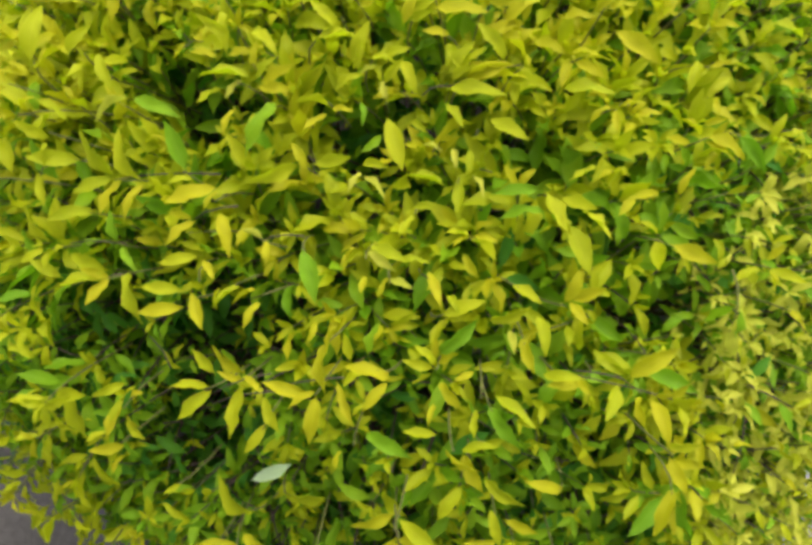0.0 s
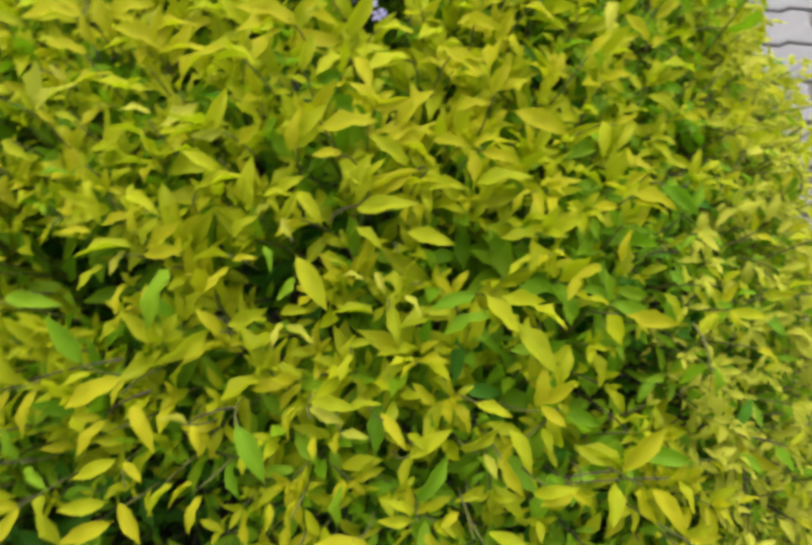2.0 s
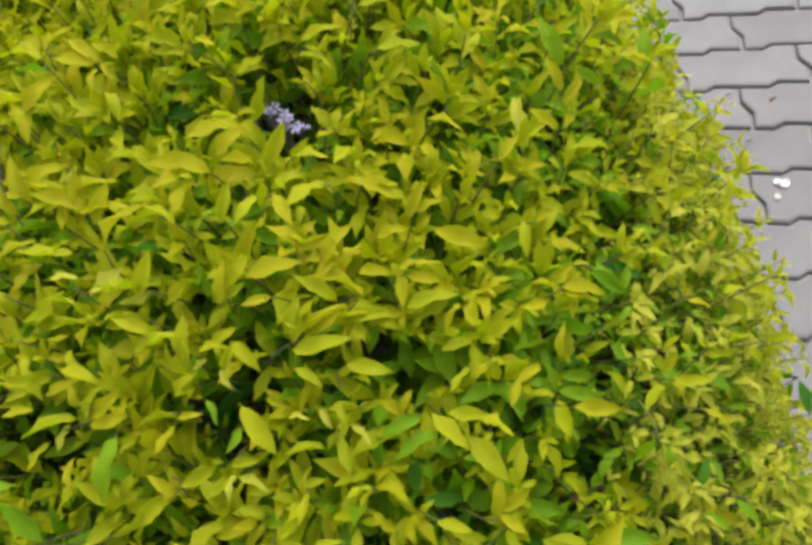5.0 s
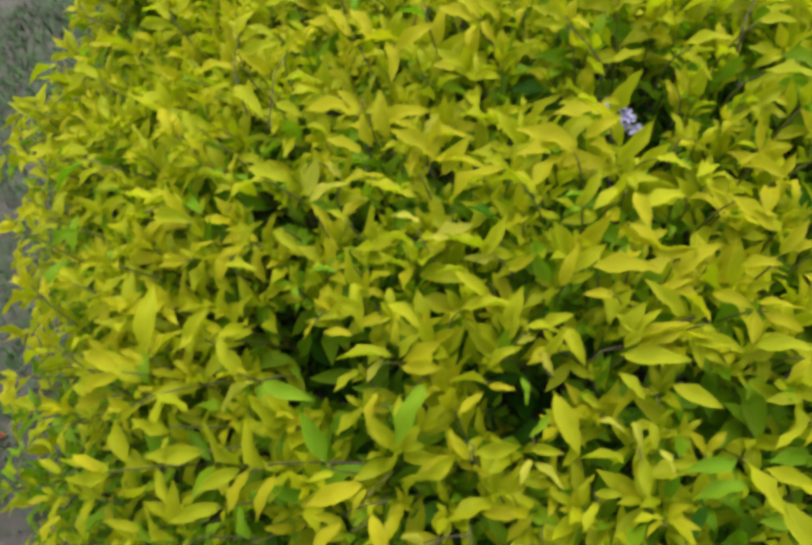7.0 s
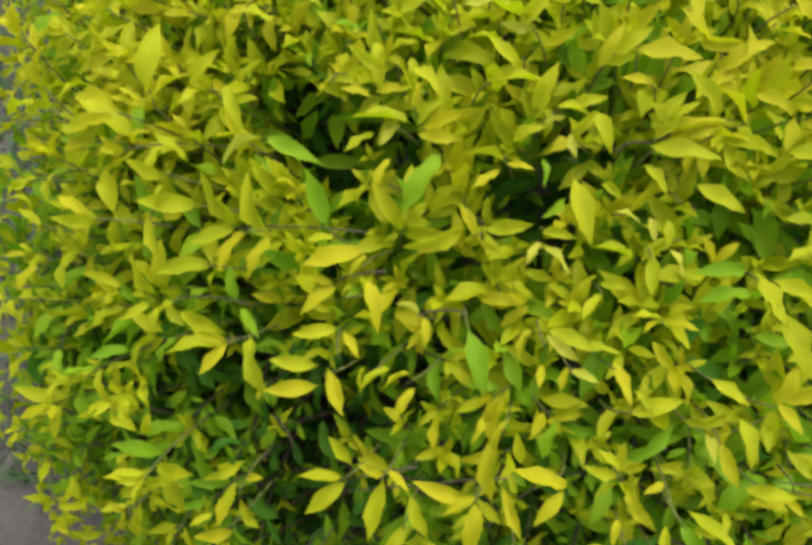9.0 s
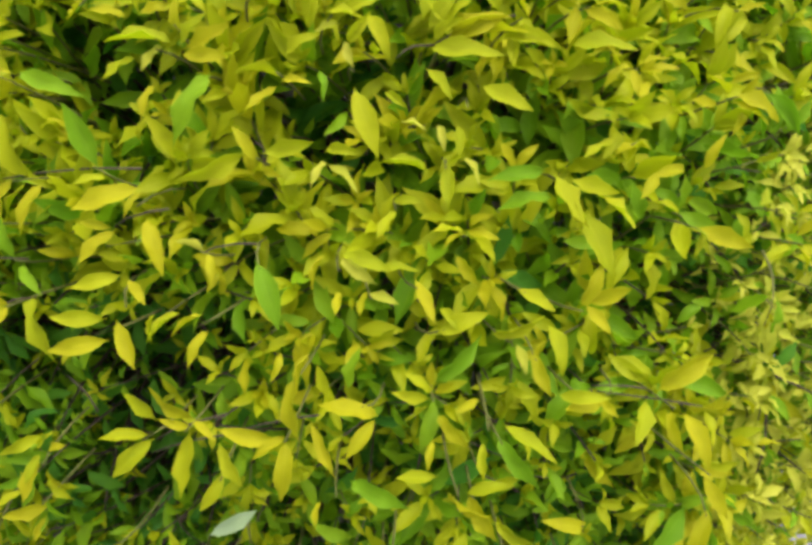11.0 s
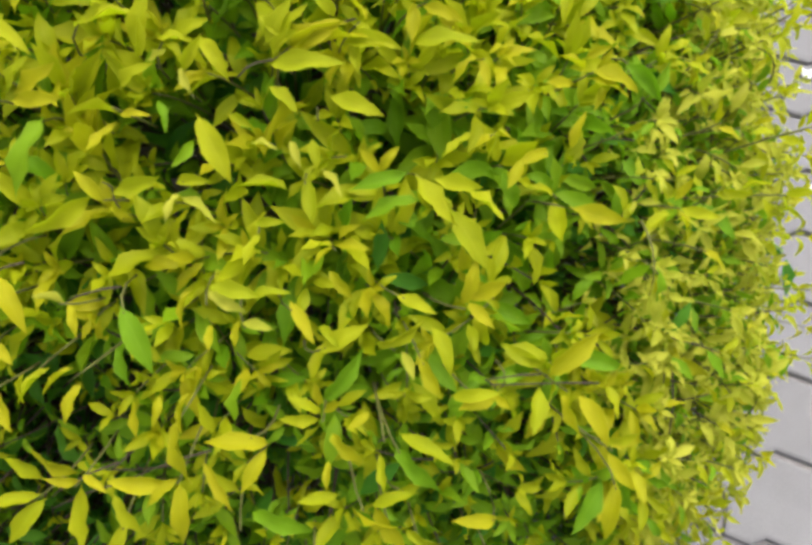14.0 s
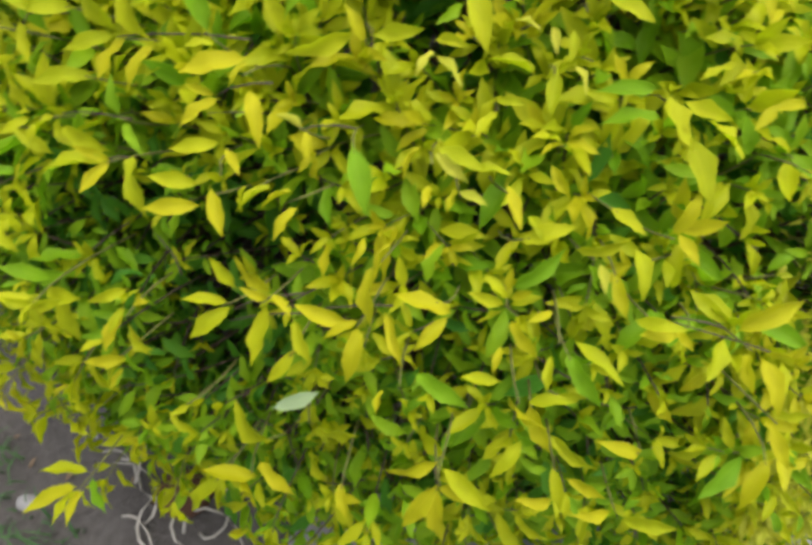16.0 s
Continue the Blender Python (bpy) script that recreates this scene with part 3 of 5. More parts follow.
SHOOTS_BROW_16 = [
    ((-0.102, 0.533, 0.680), ((12, 11, 2, 3, 22, 29, 1, 1), (-11, -1, 0, 176, 25, 21, 1, 2), (-1, -10, -2, -90, -22, 31, 1, 1),)),
    ((0.034, 0.490, 0.677), ((-9, -5, -4, 37, 46, 28, 1, 0), (-5, -4, -2, -11, 23, 20, 1, 1), (-4, 1, 1, 9, 25, 31, 1, 1), (7, 6, 5, 91, 61, 22, 1, 0), (11, 2, 1, -16, 0, 41, 1, 0),)),
    ((0.050, 0.497, 0.681), ((0, 0, 0, 151, 42, 21, 1, 0),)),
]
SHOOTS_BROW_17 = [
    ((0.096, 0.486, 0.669), ((-6, 5, 2, 129, 44, 32, 1, 0), (-4, 4, 2, 130, 53, 20, 1, 0), (-1, -9, -4, 16, 33, 31, 1, 0), (12, -8, -4, 77, 46, 28, 1, 0), (-12, 9, 6, -15, 8, 29, 1, 0), (-2, 6, 3, -62, -17, 26, 1, 0), (13, -7, -5, -162, 6, 26, 1, 0),)),
    ((0.147, 0.529, 0.667), ((-3, -11, 4, -43, 15, 28, 1, 0), (3, 11, -4, -58, 43, 18, 1, 1),)),
    ((0.125, 0.546, 0.665), ((0, 0, 0, -159, 19, 41, 1, 1),)),
]
SHOOTS_BROW_18 = [
    ((0.084, 0.543, 0.686), ((5, 0, -3, -89, -6, 32, 1, 0), (-5, 0, 3, -140, 8, 28, 1, 1),)),
    ((0.021, 0.546, 0.703), ((3, -8, -1, 132, 43, 26, 1, 1), (-3, 8, 1, -176, 18, 21, 1, 1),)),
    ((-0.009, 0.510, 0.688), ((-9, -1, -1, 33, 42, 33, 1, 1), (7, 1, 1, 168, 23, 41, 1, 1), (2, 0, 0, -169, 19, 23, 1, 4),)),
    ((0.057, 0.476, 0.666), ((0, 0, 0, -175, 25, 21, 1, 0),)),
    ((-0.041, 0.487, 0.668), ((0, 0, 0, -9, 4, 41, 1, 1),)),
]
SHOOTS_BROW_19 = [
    ((-0.092, 0.503, 0.671), ((7, -1, 1, -42, -11, 26, 1, 1), (-7, 1, -1, 158, 37, 27, 1, 1),)),
]
SHOOTS_BREAST_1 = [
    ((-0.144, 0.366, 0.575), ((6, 8, 7, -62, -7, 20, 1, 0), (-6, -8, -7, -74, -16, 33, 1, 0),)),
    ((-0.265, 0.418, 0.564), ((-4, 4, 2, 129, 53, 34, 1, 1), (-12, 2, -1, -137, 6, 19, 1.1, 1), (7, 0, 1, -126, -4, 27, 1.1, 1), (10, -6, -2, -30, -6, 37, 1, 1),)),
    ((-0.210, 0.408, 0.569), ((-2, 2, 0, 95, 53, 26, 1, 2), (2, -2, 0, -64, -4, 24, 1, 2),)),
]
SHOOTS_BREAST_2 = [
    ((0.054, 0.368, 0.575), ((1, 2, 1, -176, 28, 22, 1.1, 1), (1, 2, 1, -34, 13, 22, 1, 0), (4, 3, 2, 1, 41, 17, 1, 0), (0, 1, 0, -143, 19, 17, 1, 0), (-7, -9, -3, -66, -4, 25, 1, 0),)),
    ((0.019, 0.344, 0.571), ((3, 4, 1, -77, -10, 30, 0.79, 0), (-17, 8, 9, -16, 11, 23, 1, 1), (14, -12, -10, -64, 8, 17, 1, 1),)),
    ((-0.005, 0.341, 0.578), ((0, -1, 0, -33, 3, 19, 1, 4), (0, 1, 0, -113, -1, 17, 1, 0),)),
    ((0.028, 0.319, 0.556), ((0, 0, 0, 4, 19, 33, 1, 1),)),
]
SHOOTS_BREAST_3 = [
    ((0.079, 0.338, 0.557), ((0, 0, 0, -46, 1, 26, 1, 1),)),
    ((0.110, 0.324, 0.545), ((3, 1, 1, 41, 43, 29, 1, 0), (7, 2, 1, -66, -2, 23, 1, 0), (7, 2, 1, -3, 25, 28, 1.1, 0), (-17, -5, -2, -84, -7, 28, 1, 1),)),
    ((-0.216, 0.387, 0.558), ((-4, 0, -1, -167, 11, 41, 1, 1), (-4, 0, -1, 171, 33, 23, 1, 0), (-4, 0, -1, -128, -2, 28, 1, 0), (13, 0, 4, -77, -15, 40, 1, 1),)),
]
SHOOTS_BREAST_4 = [
    ((-0.157, 0.353, 0.563), ((1, -4, -2, -173, 10, 34, 1, 0), (2, 6, 5, 176, 15, 31, 1, 1), (-3, -2, -3, -153, 9, 20, 1, 4),)),
    ((-0.117, 0.351, 0.576), ((-8, 2, -2, -100, -2, 17, 1, 1), (8, -2, 2, -147, -4, 24, 1, 1),)),
    ((-0.096, 0.341, 0.575), ((-1, 4, 2, -152, 4, 20, 1, 0), (1, -4, -2, -129, -8, 22, 1, 0),)),
]
SHOOTS_BREAST_5 = [
    ((-0.119, 0.300, 0.532), ((4, 2, 6, 145, 35, 29, 1, 0), (3, 2, 3, -52, 2, 18, 1, 0), (0, 0, 1, 174, 40, 17, 1, 0), (-1, -1, -2, -112, -34, 41, 1, 1), (-20, 7, -1, 133, 45, 26, 1, 1), (14, -10, -7, -70, -21, 29, 1, 1),)),
    ((-0.146, 0.303, 0.520), ((1, -1, -1, -148, -11, 33, 1.1, 1), (-1, 1, 1, -177, 19, 28, 1, 1),)),
]
SHOOTS_BREAST_6 = [
    ((-0.062, 0.284, 0.536), ((-8, 0, -2, 171, 18, 32, 1, 0), (-2, -1, 0, -152, -2, 23, 1, 0), (-3, -3, -3, -104, -23, 30, 1.1, 0), (13, 3, 5, -74, -17, 35, 0.73, 0),)),
    ((-0.047, 0.309, 0.561), ((-5, -2, -1, -99, -20, 36, 1.1, 0), (10, -15, -11, 95, 48, 22, 1, 1), (-10, 10, 7, -114, -4, 17, 1, 0), (5, 7, 5, -118, -10, 22, 1, 0),)),
    ((-0.110, 0.281, 0.499), ((0, 0, 0, -132, -18, 25, 1, 1),)),
]
SHOOTS_BREAST_7 = [
    ((-0.016, 0.287, 0.544), ((3, -5, -4, -136, -6, 27, 1, 0), (5, -4, -3, 166, 21, 32, 1, 0), (-9, 9, 7, 59, 41, 26, 1.1, 2),)),
    ((0.020, 0.286, 0.540), ((-1, 1, 2, 170, 25, 23, 1, 1), (0, 4, 3, 145, 42, 19, 1, 1), (1, 4, 3, -4, 40, 17, 1, 0), (-2, -1, 0, -147, 11, 18, 1, 1), (-4, -18, -12, -107, 0, 17, 1, 0), (2, -6, -5, -60, -3, 23, 1.1, 0), (0, 7, 4, 72, 52, 17, 1, 0), (3, 9, 5, 28, 27, 37, 1, 2),)),
]
SHOOTS_BREAST_8 = [
    ((0.049, 0.274, 0.526), ((-3, 11, 8, -153, 17, 17, 1, 0), (8, -2, -3, -48, -3, 37, 0.79, 1), (-5, -9, -5, -99, -9, 23, 1, 1),)),
    ((0.066, 0.314, 0.545), ((-7, 3, 3, -2, 20, 32, 1, 1), (7, -3, -3, -85, -1, 19, 1, 4),)),
    ((0.082, 0.306, 0.538), ((0, 0, 0, -83, -7, 28, 1, 0),)),
    ((0.104, 0.281, 0.521), ((-12, 2, 3, -24, 17, 28, 1, 1), (12, -2, -3, -70, 17, 17, 1, 0),)),
    ((0.053, 0.266, 0.519), ((0, 0, 0, -62, -8, 33, 1, 2),)),
]
SHOOTS_BREAST_9 = [
    ((0.024, 0.246, 0.505), ((-8, 6, 7, 178, 19, 26, 1, 1), (-5, 0, 0, -46, -2, 29, 1, 0), (7, -3, -5, -70, -17, 31, 1.1, 0), (6, -3, -3, -7, 18, 27, 1, 1),)),
    ((0.046, 0.245, 0.503), ((0, 0, 0, -7, 31, 18, 1, 1),)),
    ((-0.044, 0.256, 0.506), ((10, 2, 8, -35, 0, 34, 1, 2), (-10, -2, -8, -105, 14, 17, 1, 0),)),
]
SHOOTS_BREAST_10 = [
    ((-0.220, 0.310, 0.500), ((5, 2, 5, -11, 34, 17, 1, 0), (-2, 2, 3, -119, -11, 20, 1, 1), (-2, -5, -7, -49, -2, 19, 1, 0), (-3, 1, 0, -120, -19, 30, 1, 0), (-4, -8, -13, -48, -10, 23, 1, 1), (5, 9, 14, -159, 6, 26, 1, 1),)),
    ((-0.235, 0.292, 0.468), ((-10, 8, 7, -152, 9, 18, 1, 1), (3, -1, -1, -126, -11, 23, 1, 1), (4, 1, 3, -47, -2, 20, 1, 2), (5, -2, 0, -169, 14, 29, 1, 0), (-2, -6, -9, -115, -1, 17, 1, 0),)),
]
SHOOTS_BREAST_11 = [
    ((0.157, 0.272, 0.505), ((-6, 7, 5, 20, 22, 40, 1.1, 0), (1, -4, -1, -98, 6, 23, 1.1, 0), (7, -5, -4, -78, -6, 32, 1, 0), (-13, 4, 5, -117, 3, 30, 1.1, 1), (11, -2, -5, 3, 19, 27, 1, 0),)),
    ((0.122, 0.278, 0.516), ((0, 0, 0, -172, 16, 31, 1.1, 0),)),
    ((0.097, 0.220, 0.469), ((0, 0, 0, 175, 30, 25, 1.1, 0),)),
    ((-0.024, 0.217, 0.443), ((1, 4, 9, -168, 1, 33, 1, 0), (1, 2, 4, -43, -12, 41, 1, 1), (-2, -6, -13, -136, -29, 40, 1, 0),)),
]
SHOOTS_BREAST_12 = [
    ((-0.026, 0.210, 0.426), ((0, 0, 0, -22, 15, 31, 1, 0), (0, 0, 0, -90, -37, 41, 1, 0),)),
    ((0.035, 0.228, 0.481), ((-8, -1, -2, -132, -14, 27, 1, 1), (8, 1, 2, -40, -5, 33, 1, 1),)),
    ((0.049, 0.209, 0.445), ((5, 1, 3, -30, 7, 27, 1, 0), (-1, -7, -17, -169, 21, 26, 1, 0), (-4, 6, 14, -81, -20, 25, 1, 1),)),
    ((-0.111, 0.248, 0.431), ((0, 0, 0, -13, 25, 41, 1, 1),)),
    ((-0.194, 0.266, 0.438), ((0, 0, 0, -141, 24, 17, 1, 1),)),
    ((-0.383, 0.508, 0.548), ((0, 0, 0, 147, 17, 27, 1, 1),)),
]
SHOOTS_BREAST_13 = [
    ((-0.473, 0.539, 0.455), ((0, 0, 0, -153, 51, 28, 1, 1),)),
    ((-0.363, 0.534, 0.579), ((0, 0, 0, -103, -10, 26, 1, 1),)),
]
SHOOTS_FLANK_1 = [
    ((0.231, 0.428, 0.581), ((0, 0, 1, -29, -11, 29, 1.1, 0), (0, 7, 6, -3, 23, 18, 1, 0), (-3, 1, 3, 173, 52, 24, 1, 0), (-11, -6, 4, -170, 31, 26, 1, 0), (-2, -2, 0, -38, -12, 27, 1, 0), (7, 3, -3, 13, 51, 17, 1, 0), (9, -3, -10, -123, 0, 19, 1, 0),)),
    ((0.267, 0.438, 0.568), ((2, 6, 3, -102, -23, 34, 1.1, 2), (-8, -1, 3, -57, -21, 34, 1, 2), (6, -5, -7, -129, -8, 24, 1, 2),)),
    ((0.268, 0.418, 0.551), ((0, 0, 0, 29, 37, 29, 1.1, 2),)),
]
SHOOTS_FLANK_2 = [
    ((0.298, 0.528, 0.619), ((0, 0, 0, 145, 53, 31, 1, 0),)),
    ((0.235, 0.500, 0.650), ((0, 0, 0, 16, 22, 23, 1, 0),)),
    ((0.375, 0.544, 0.547), ((0, 0, 0, 44, 33, 23, 1, 1),)),
    ((0.337, 0.522, 0.577), ((0, 0, 0, -180, 38, 41, 1, 1),)),
    ((0.234, 0.466, 0.619), ((-4, 0, 4, -114, -18, 28, 1, 1), (4, 0, -4, -14, 17, 17, 1, 0),)),
    ((0.190, 0.389, 0.572), ((1, 1, 1, -159, 16, 26, 1, 0), (-17, -4, 7, -135, -1, 21, 1.1, 0), (16, 3, -8, 39, 47, 23, 1, 0),)),
]
SHOOTS_FLANK_3 = [
    ((0.247, 0.403, 0.546), ((0, 0, 0, -2, 29, 18, 1, 1),)),
    ((0.324, 0.409, 0.511), ((0, 0, 0, -48, -9, 19, 1, 0), (0, 0, 0, 73, 66, 21, 1, 0),)),
    ((0.277, 0.368, 0.496), ((1, 3, 2, 19, 42, 20, 1, 0), (0, 0, 0, -88, -11, 24, 1, 0), (4, 0, -3, -34, -6, 28, 1, 1), (-5, -3, 1, -151, 10, 31, 1, 1),)),
    ((0.292, 0.346, 0.467), ((0, 0, 0, -63, -7, 22, 1, 0),)),
    ((0.196, 0.365, 0.545), ((0, 0, 0, -31, -12, 36, 1.1, 0),)),
]
SHOOTS_FLANK_4 = [
    ((0.173, 0.239, 0.474), ((1, -3, -3, -73, -19, 29, 1, 0), (-1, 3, 3, -14, 12, 24, 1, 1),)),
    ((0.178, 0.221, 0.446), ((0, 0, 0, -123, -18, 34, 1, 0),)),
]
SHOOTS_SKIRT_1 = [
    ((0.090, 0.194, 0.402), ((-4, 2, 6, -169, 24, 28, 1, 0), (4, -2, -6, -12, 19, 36, 1, 1),)),
    ((-0.164, 0.233, 0.386), ((5, -5, -6, 179, 21, 41, 1, 0), (-13, 2, -1, -56, -17, 35, 1.1, 0), (8, 3, 7, -43, -7, 32, 1.1, 0),)),
    ((-0.140, 0.245, 0.414), ((0, 0, 0, 146, 45, 41, 1.1, 1),)),
    ((-0.189, 0.230, 0.372), ((0, 0, 0, -143, -29, 40, 1, 1),)),
    ((-0.095, 0.221, 0.393), ((0, 0, 0, -86, -14, 25, 1, 0),)),
]
SHOOTS_SKIRT_2 = [
    ((-0.324, 0.236, 0.318), ((-3, -3, 4, -144, 30, 41, 1, 0), (-1, -5, 3, -113, 22, 33, 1, 1), (-1, -5, 3, -93, 13, 30, 1, 0), (1, -5, 2, -55, -10, 17, 1, 1), (0, 11, -6, -178, 29, 38, 1, 1), (3, 7, -6, -63, -6, 33, 1, 2),)),
]
MARKED_SHOOTS = SHOOTS_CREST_1 + SHOOTS_CREST_2 + SHOOTS_CREST_3 + SHOOTS_CREST_4 + SHOOTS_CREST_5 + SHOOTS_CREST_6 + SHOOTS_CREST_7 + SHOOTS_CREST_8 + SHOOTS_CREST_9 + SHOOTS_CREST_10 + SHOOTS_CREST_11 + SHOOTS_CREST_12 + SHOOTS_CREST_13 + SHOOTS_BROW_1 + SHOOTS_BROW_2 + SHOOTS_BROW_3 + SHOOTS_BROW_4 + SHOOTS_BROW_5 + SHOOTS_BROW_6 + SHOOTS_BROW_7 + SHOOTS_BROW_8 + SHOOTS_BROW_9 + SHOOTS_BROW_10 + SHOOTS_BROW_11 + SHOOTS_BROW_12 + SHOOTS_BROW_13 + SHOOTS_BROW_14 + SHOOTS_BROW_15 + SHOOTS_BROW_16 + SHOOTS_BROW_17 + SHOOTS_BROW_18 + SHOOTS_BROW_19 + SHOOTS_BREAST_1 + SHOOTS_BREAST_2 + SHOOTS_BREAST_3 + SHOOTS_BREAST_4 + SHOOTS_BREAST_5 + SHOOTS_BREAST_6 + SHOOTS_BREAST_7 + SHOOTS_BREAST_8 + SHOOTS_BREAST_9 + SHOOTS_BREAST_10 + SHOOTS_BREAST_11 + SHOOTS_BREAST_12 + SHOOTS_BREAST_13 + SHOOTS_FLANK_1 + SHOOTS_FLANK_2 + SHOOTS_FLANK_3 + SHOOTS_FLANK_4 + SHOOTS_SKIRT_1 + SHOOTS_SKIRT_2
# bare lengths of twig that show between the leaves: from x, y, z to x, y, z
TWIGS_UPPER = [
    (-0.212, 0.454, 0.593, -0.121, 0.428, 0.610),
    (-0.258, 0.423, 0.561, -0.209, 0.415, 0.561),
    (-0.143, 0.404, 0.592, -0.109, 0.404, 0.600),
    (-0.230, 0.391, 0.551, -0.206, 0.392, 0.551),
    (-0.150, 0.305, 0.508, -0.101, 0.305, 0.528),
    (-0.092, 0.376, 0.592, -0.062, 0.376, 0.591),
    (0.031, 0.449, 0.640, 0.054, 0.457, 0.637),
    (0.052, 0.453, 0.641, 0.102, 0.464, 0.642),
    (-0.051, 0.422, 0.623, -0.047, 0.409, 0.610),
    (0.113, 0.288, 0.515, 0.148, 0.287, 0.496),
    (-0.195, 0.349, 0.539, -0.179, 0.326, 0.516),
]
TWIGS_LOWER = [
    (-0.186, 0.788, 0.720, -0.173, 0.689, 0.714),
    (-0.138, 0.739, 0.728, -0.156, 0.668, 0.711),
    (-0.079, 0.671, 0.718, -0.082, 0.623, 0.696),
    (0.250, 0.729, 0.706, 0.196, 0.652, 0.690),
    (-0.041, 0.625, 0.699, -0.044, 0.609, 0.687),
    (-0.017, 0.783, 0.728, -0.017, 0.736, 0.730),
    (0.083, 0.699, 0.726, 0.102, 0.671, 0.693),
    (-0.024, 0.225, 0.447, -0.030, 0.210, 0.387),
    (-0.095, 0.294, 0.526, -0.045, 0.293, 0.532),
    (-0.154, 0.301, 0.499, -0.104, 0.298, 0.514),
    (0.115, 0.285, 0.513, 0.184, 0.276, 0.476),
]


def unit(v):
    return v / (np.linalg.norm(v, axis=-1, keepdims=True) + 1e-9)


def hull(p):
    """How far out of the shrub a place lies, relative to the outline: 1 is on it. p: rows of places about the shrub's waist."""
    c, s = math.cos(TURNED), math.sin(TURNED)
    u, v, w = c * p[:, 0] + s * p[:, 1], -s * p[:, 0] + c * p[:, 1], p[:, 2]
    plan = (np.abs(u) / HALF[0]) ** ROUND_PLAN + (np.abs(v) / HALF[1]) ** ROUND_PLAN
    far = (plan ** (ROUND_UP / ROUND_PLAN) + (np.abs(w) / HALF[2]) ** ROUND_UP) ** (1 / ROUND_UP)
    way = p / (np.linalg.norm(p, axis=1, keepdims=True) + 1e-9)
    return far / (1 + sum(gain * np.exp((way @ unit(np.array(lobe)) - 1) / wide) for *lobe, gain, wide in LOBES))


def hull_normal(p):
    g = np.stack([hull(p + e) - hull(p - e) for e in np.eye(3) * 1e-3], 1)
    return g / np.linalg.norm(g, axis=1, keepdims=True)


def spread(count, gap, rng):
    """Places on the shrub's outline, no two nearer than gap."""
    d = unit(rng.normal(size=(count, 3)))
    p = d / hull(d)[:, None]
    p = p[p[:, 2] > -0.19]
    n = hull_normal(p)
    # even by area: steep or far places count for more
    weight = np.linalg.norm(p, axis=1) ** 2 / np.abs((unit(p) * n).sum(1))
    p = p[rng.random(len(p)) < weight / weight.max() * 1.6]
    cells, kept = {}, []
    for i, q in enumerate(p):
        key = tuple(int(k) for k in np.floor(q / gap))
        near = [m for a in (-1, 0, 1) for b in (-1, 0, 1) for c in (-1, 0, 1) for m in cells.get((key[0] + a, key[1] + b, key[2] + c), ())]
        if all(((p[m] - q) ** 2).sum() > gap * gap for m in near):
            cells.setdefault(key, []).append(i)
            kept.append(i)
    return p[kept]


# -- one leaf: pointed oval blade with a petiole, folded at the midrib, arched and wavy; length 1 along x, face up
def leaf_shape(arch, fold, width, twist, wave):
    rng = random.Random(int(1000 * (arch + width + wave)))
    verts, faces = [], []
    steps = (0.0, 0.07, 0.17, 0.31, 0.47, 0.63, 0.78, 0.90, 1.0)
    halves = (0.03, 0.07, 0.50, 0.86, 1.0, 0.90, 0.60, 0.25, 0.0)
    for n, (t, h) in enumerate(zip(steps, halves)):
        if arch:
            mid = Vector((math.sin(arch * t) / arch, 0, -(1 - math.cos(arch * t)) / arch))
        else:
            mid = Vector((t, 0, 0))
        rise = Vector((math.sin(arch * t), 0, math.cos(arch * t)))
        side = Vector((0, 1, 0)) * math.cos(twist * t) + rise * math.sin(twist * t)
        up = rise * math.cos(twist * t) - Vector((0, 1, 0)) * math.sin(twist * t)
        if h == 0.0:
            verts.append(mid)
            break
        w, v = (0.46 * width * h * rng.uniform(0.92, 1.06) for _ in "ab")
        lift = fold * w + wave * w * math.sin(t * 13.0)
        drop = fold * v + wave * v * math.sin(t * 13.0 + 2.0)
        verts += [mid - side * w + up * lift, mid, mid + side * v + up * drop]
    for n in range(7):
        a = 3 * n
        faces += [(a, a + 3, a + 4, a + 1), (a + 1, a + 4, a + 5, a + 2)]
    faces += [(21, 24, 22), (22, 24, 23)]
    return np.array([tuple(v) for v in verts]), faces


# arch, fold, width, twist, wave
LEAF_KINDS = (
    (0.60, 0.50, 0.33, 0.2, 0.36), (0.95, 0.55, 0.31, -0.5, 0.45), (1.30, 0.50, 0.34, 0.6, 0.50), (0.35, 0.42, 0.35, 0.0, 0.36),
    (0.75, 0.85, 0.31, 0.9, 0.35), (1.80, 0.60, 0.31, -0.9, 0.45), (-0.40, 0.60, 0.32, 0.5, 0.40), (2.70, 0.50, 0.28, 0.7, 0.30))
LEAF_ARCHES = [k[0] for k in LEAF_KINDS]
LEAF_SHAPES = [leaf_shape(*k) for k in LEAF_KINDS]
LEAF_ACROSS = np.array([0.0, 0.5, 1.0] * 8 + [0.5])
SHAPE_ODDS = np.array([0.18, 0.18, 0.17, 0.10, 0.13, 0.11, 0.08, 0.05])
UP = np.array([0.0, 0.0, 1.0])


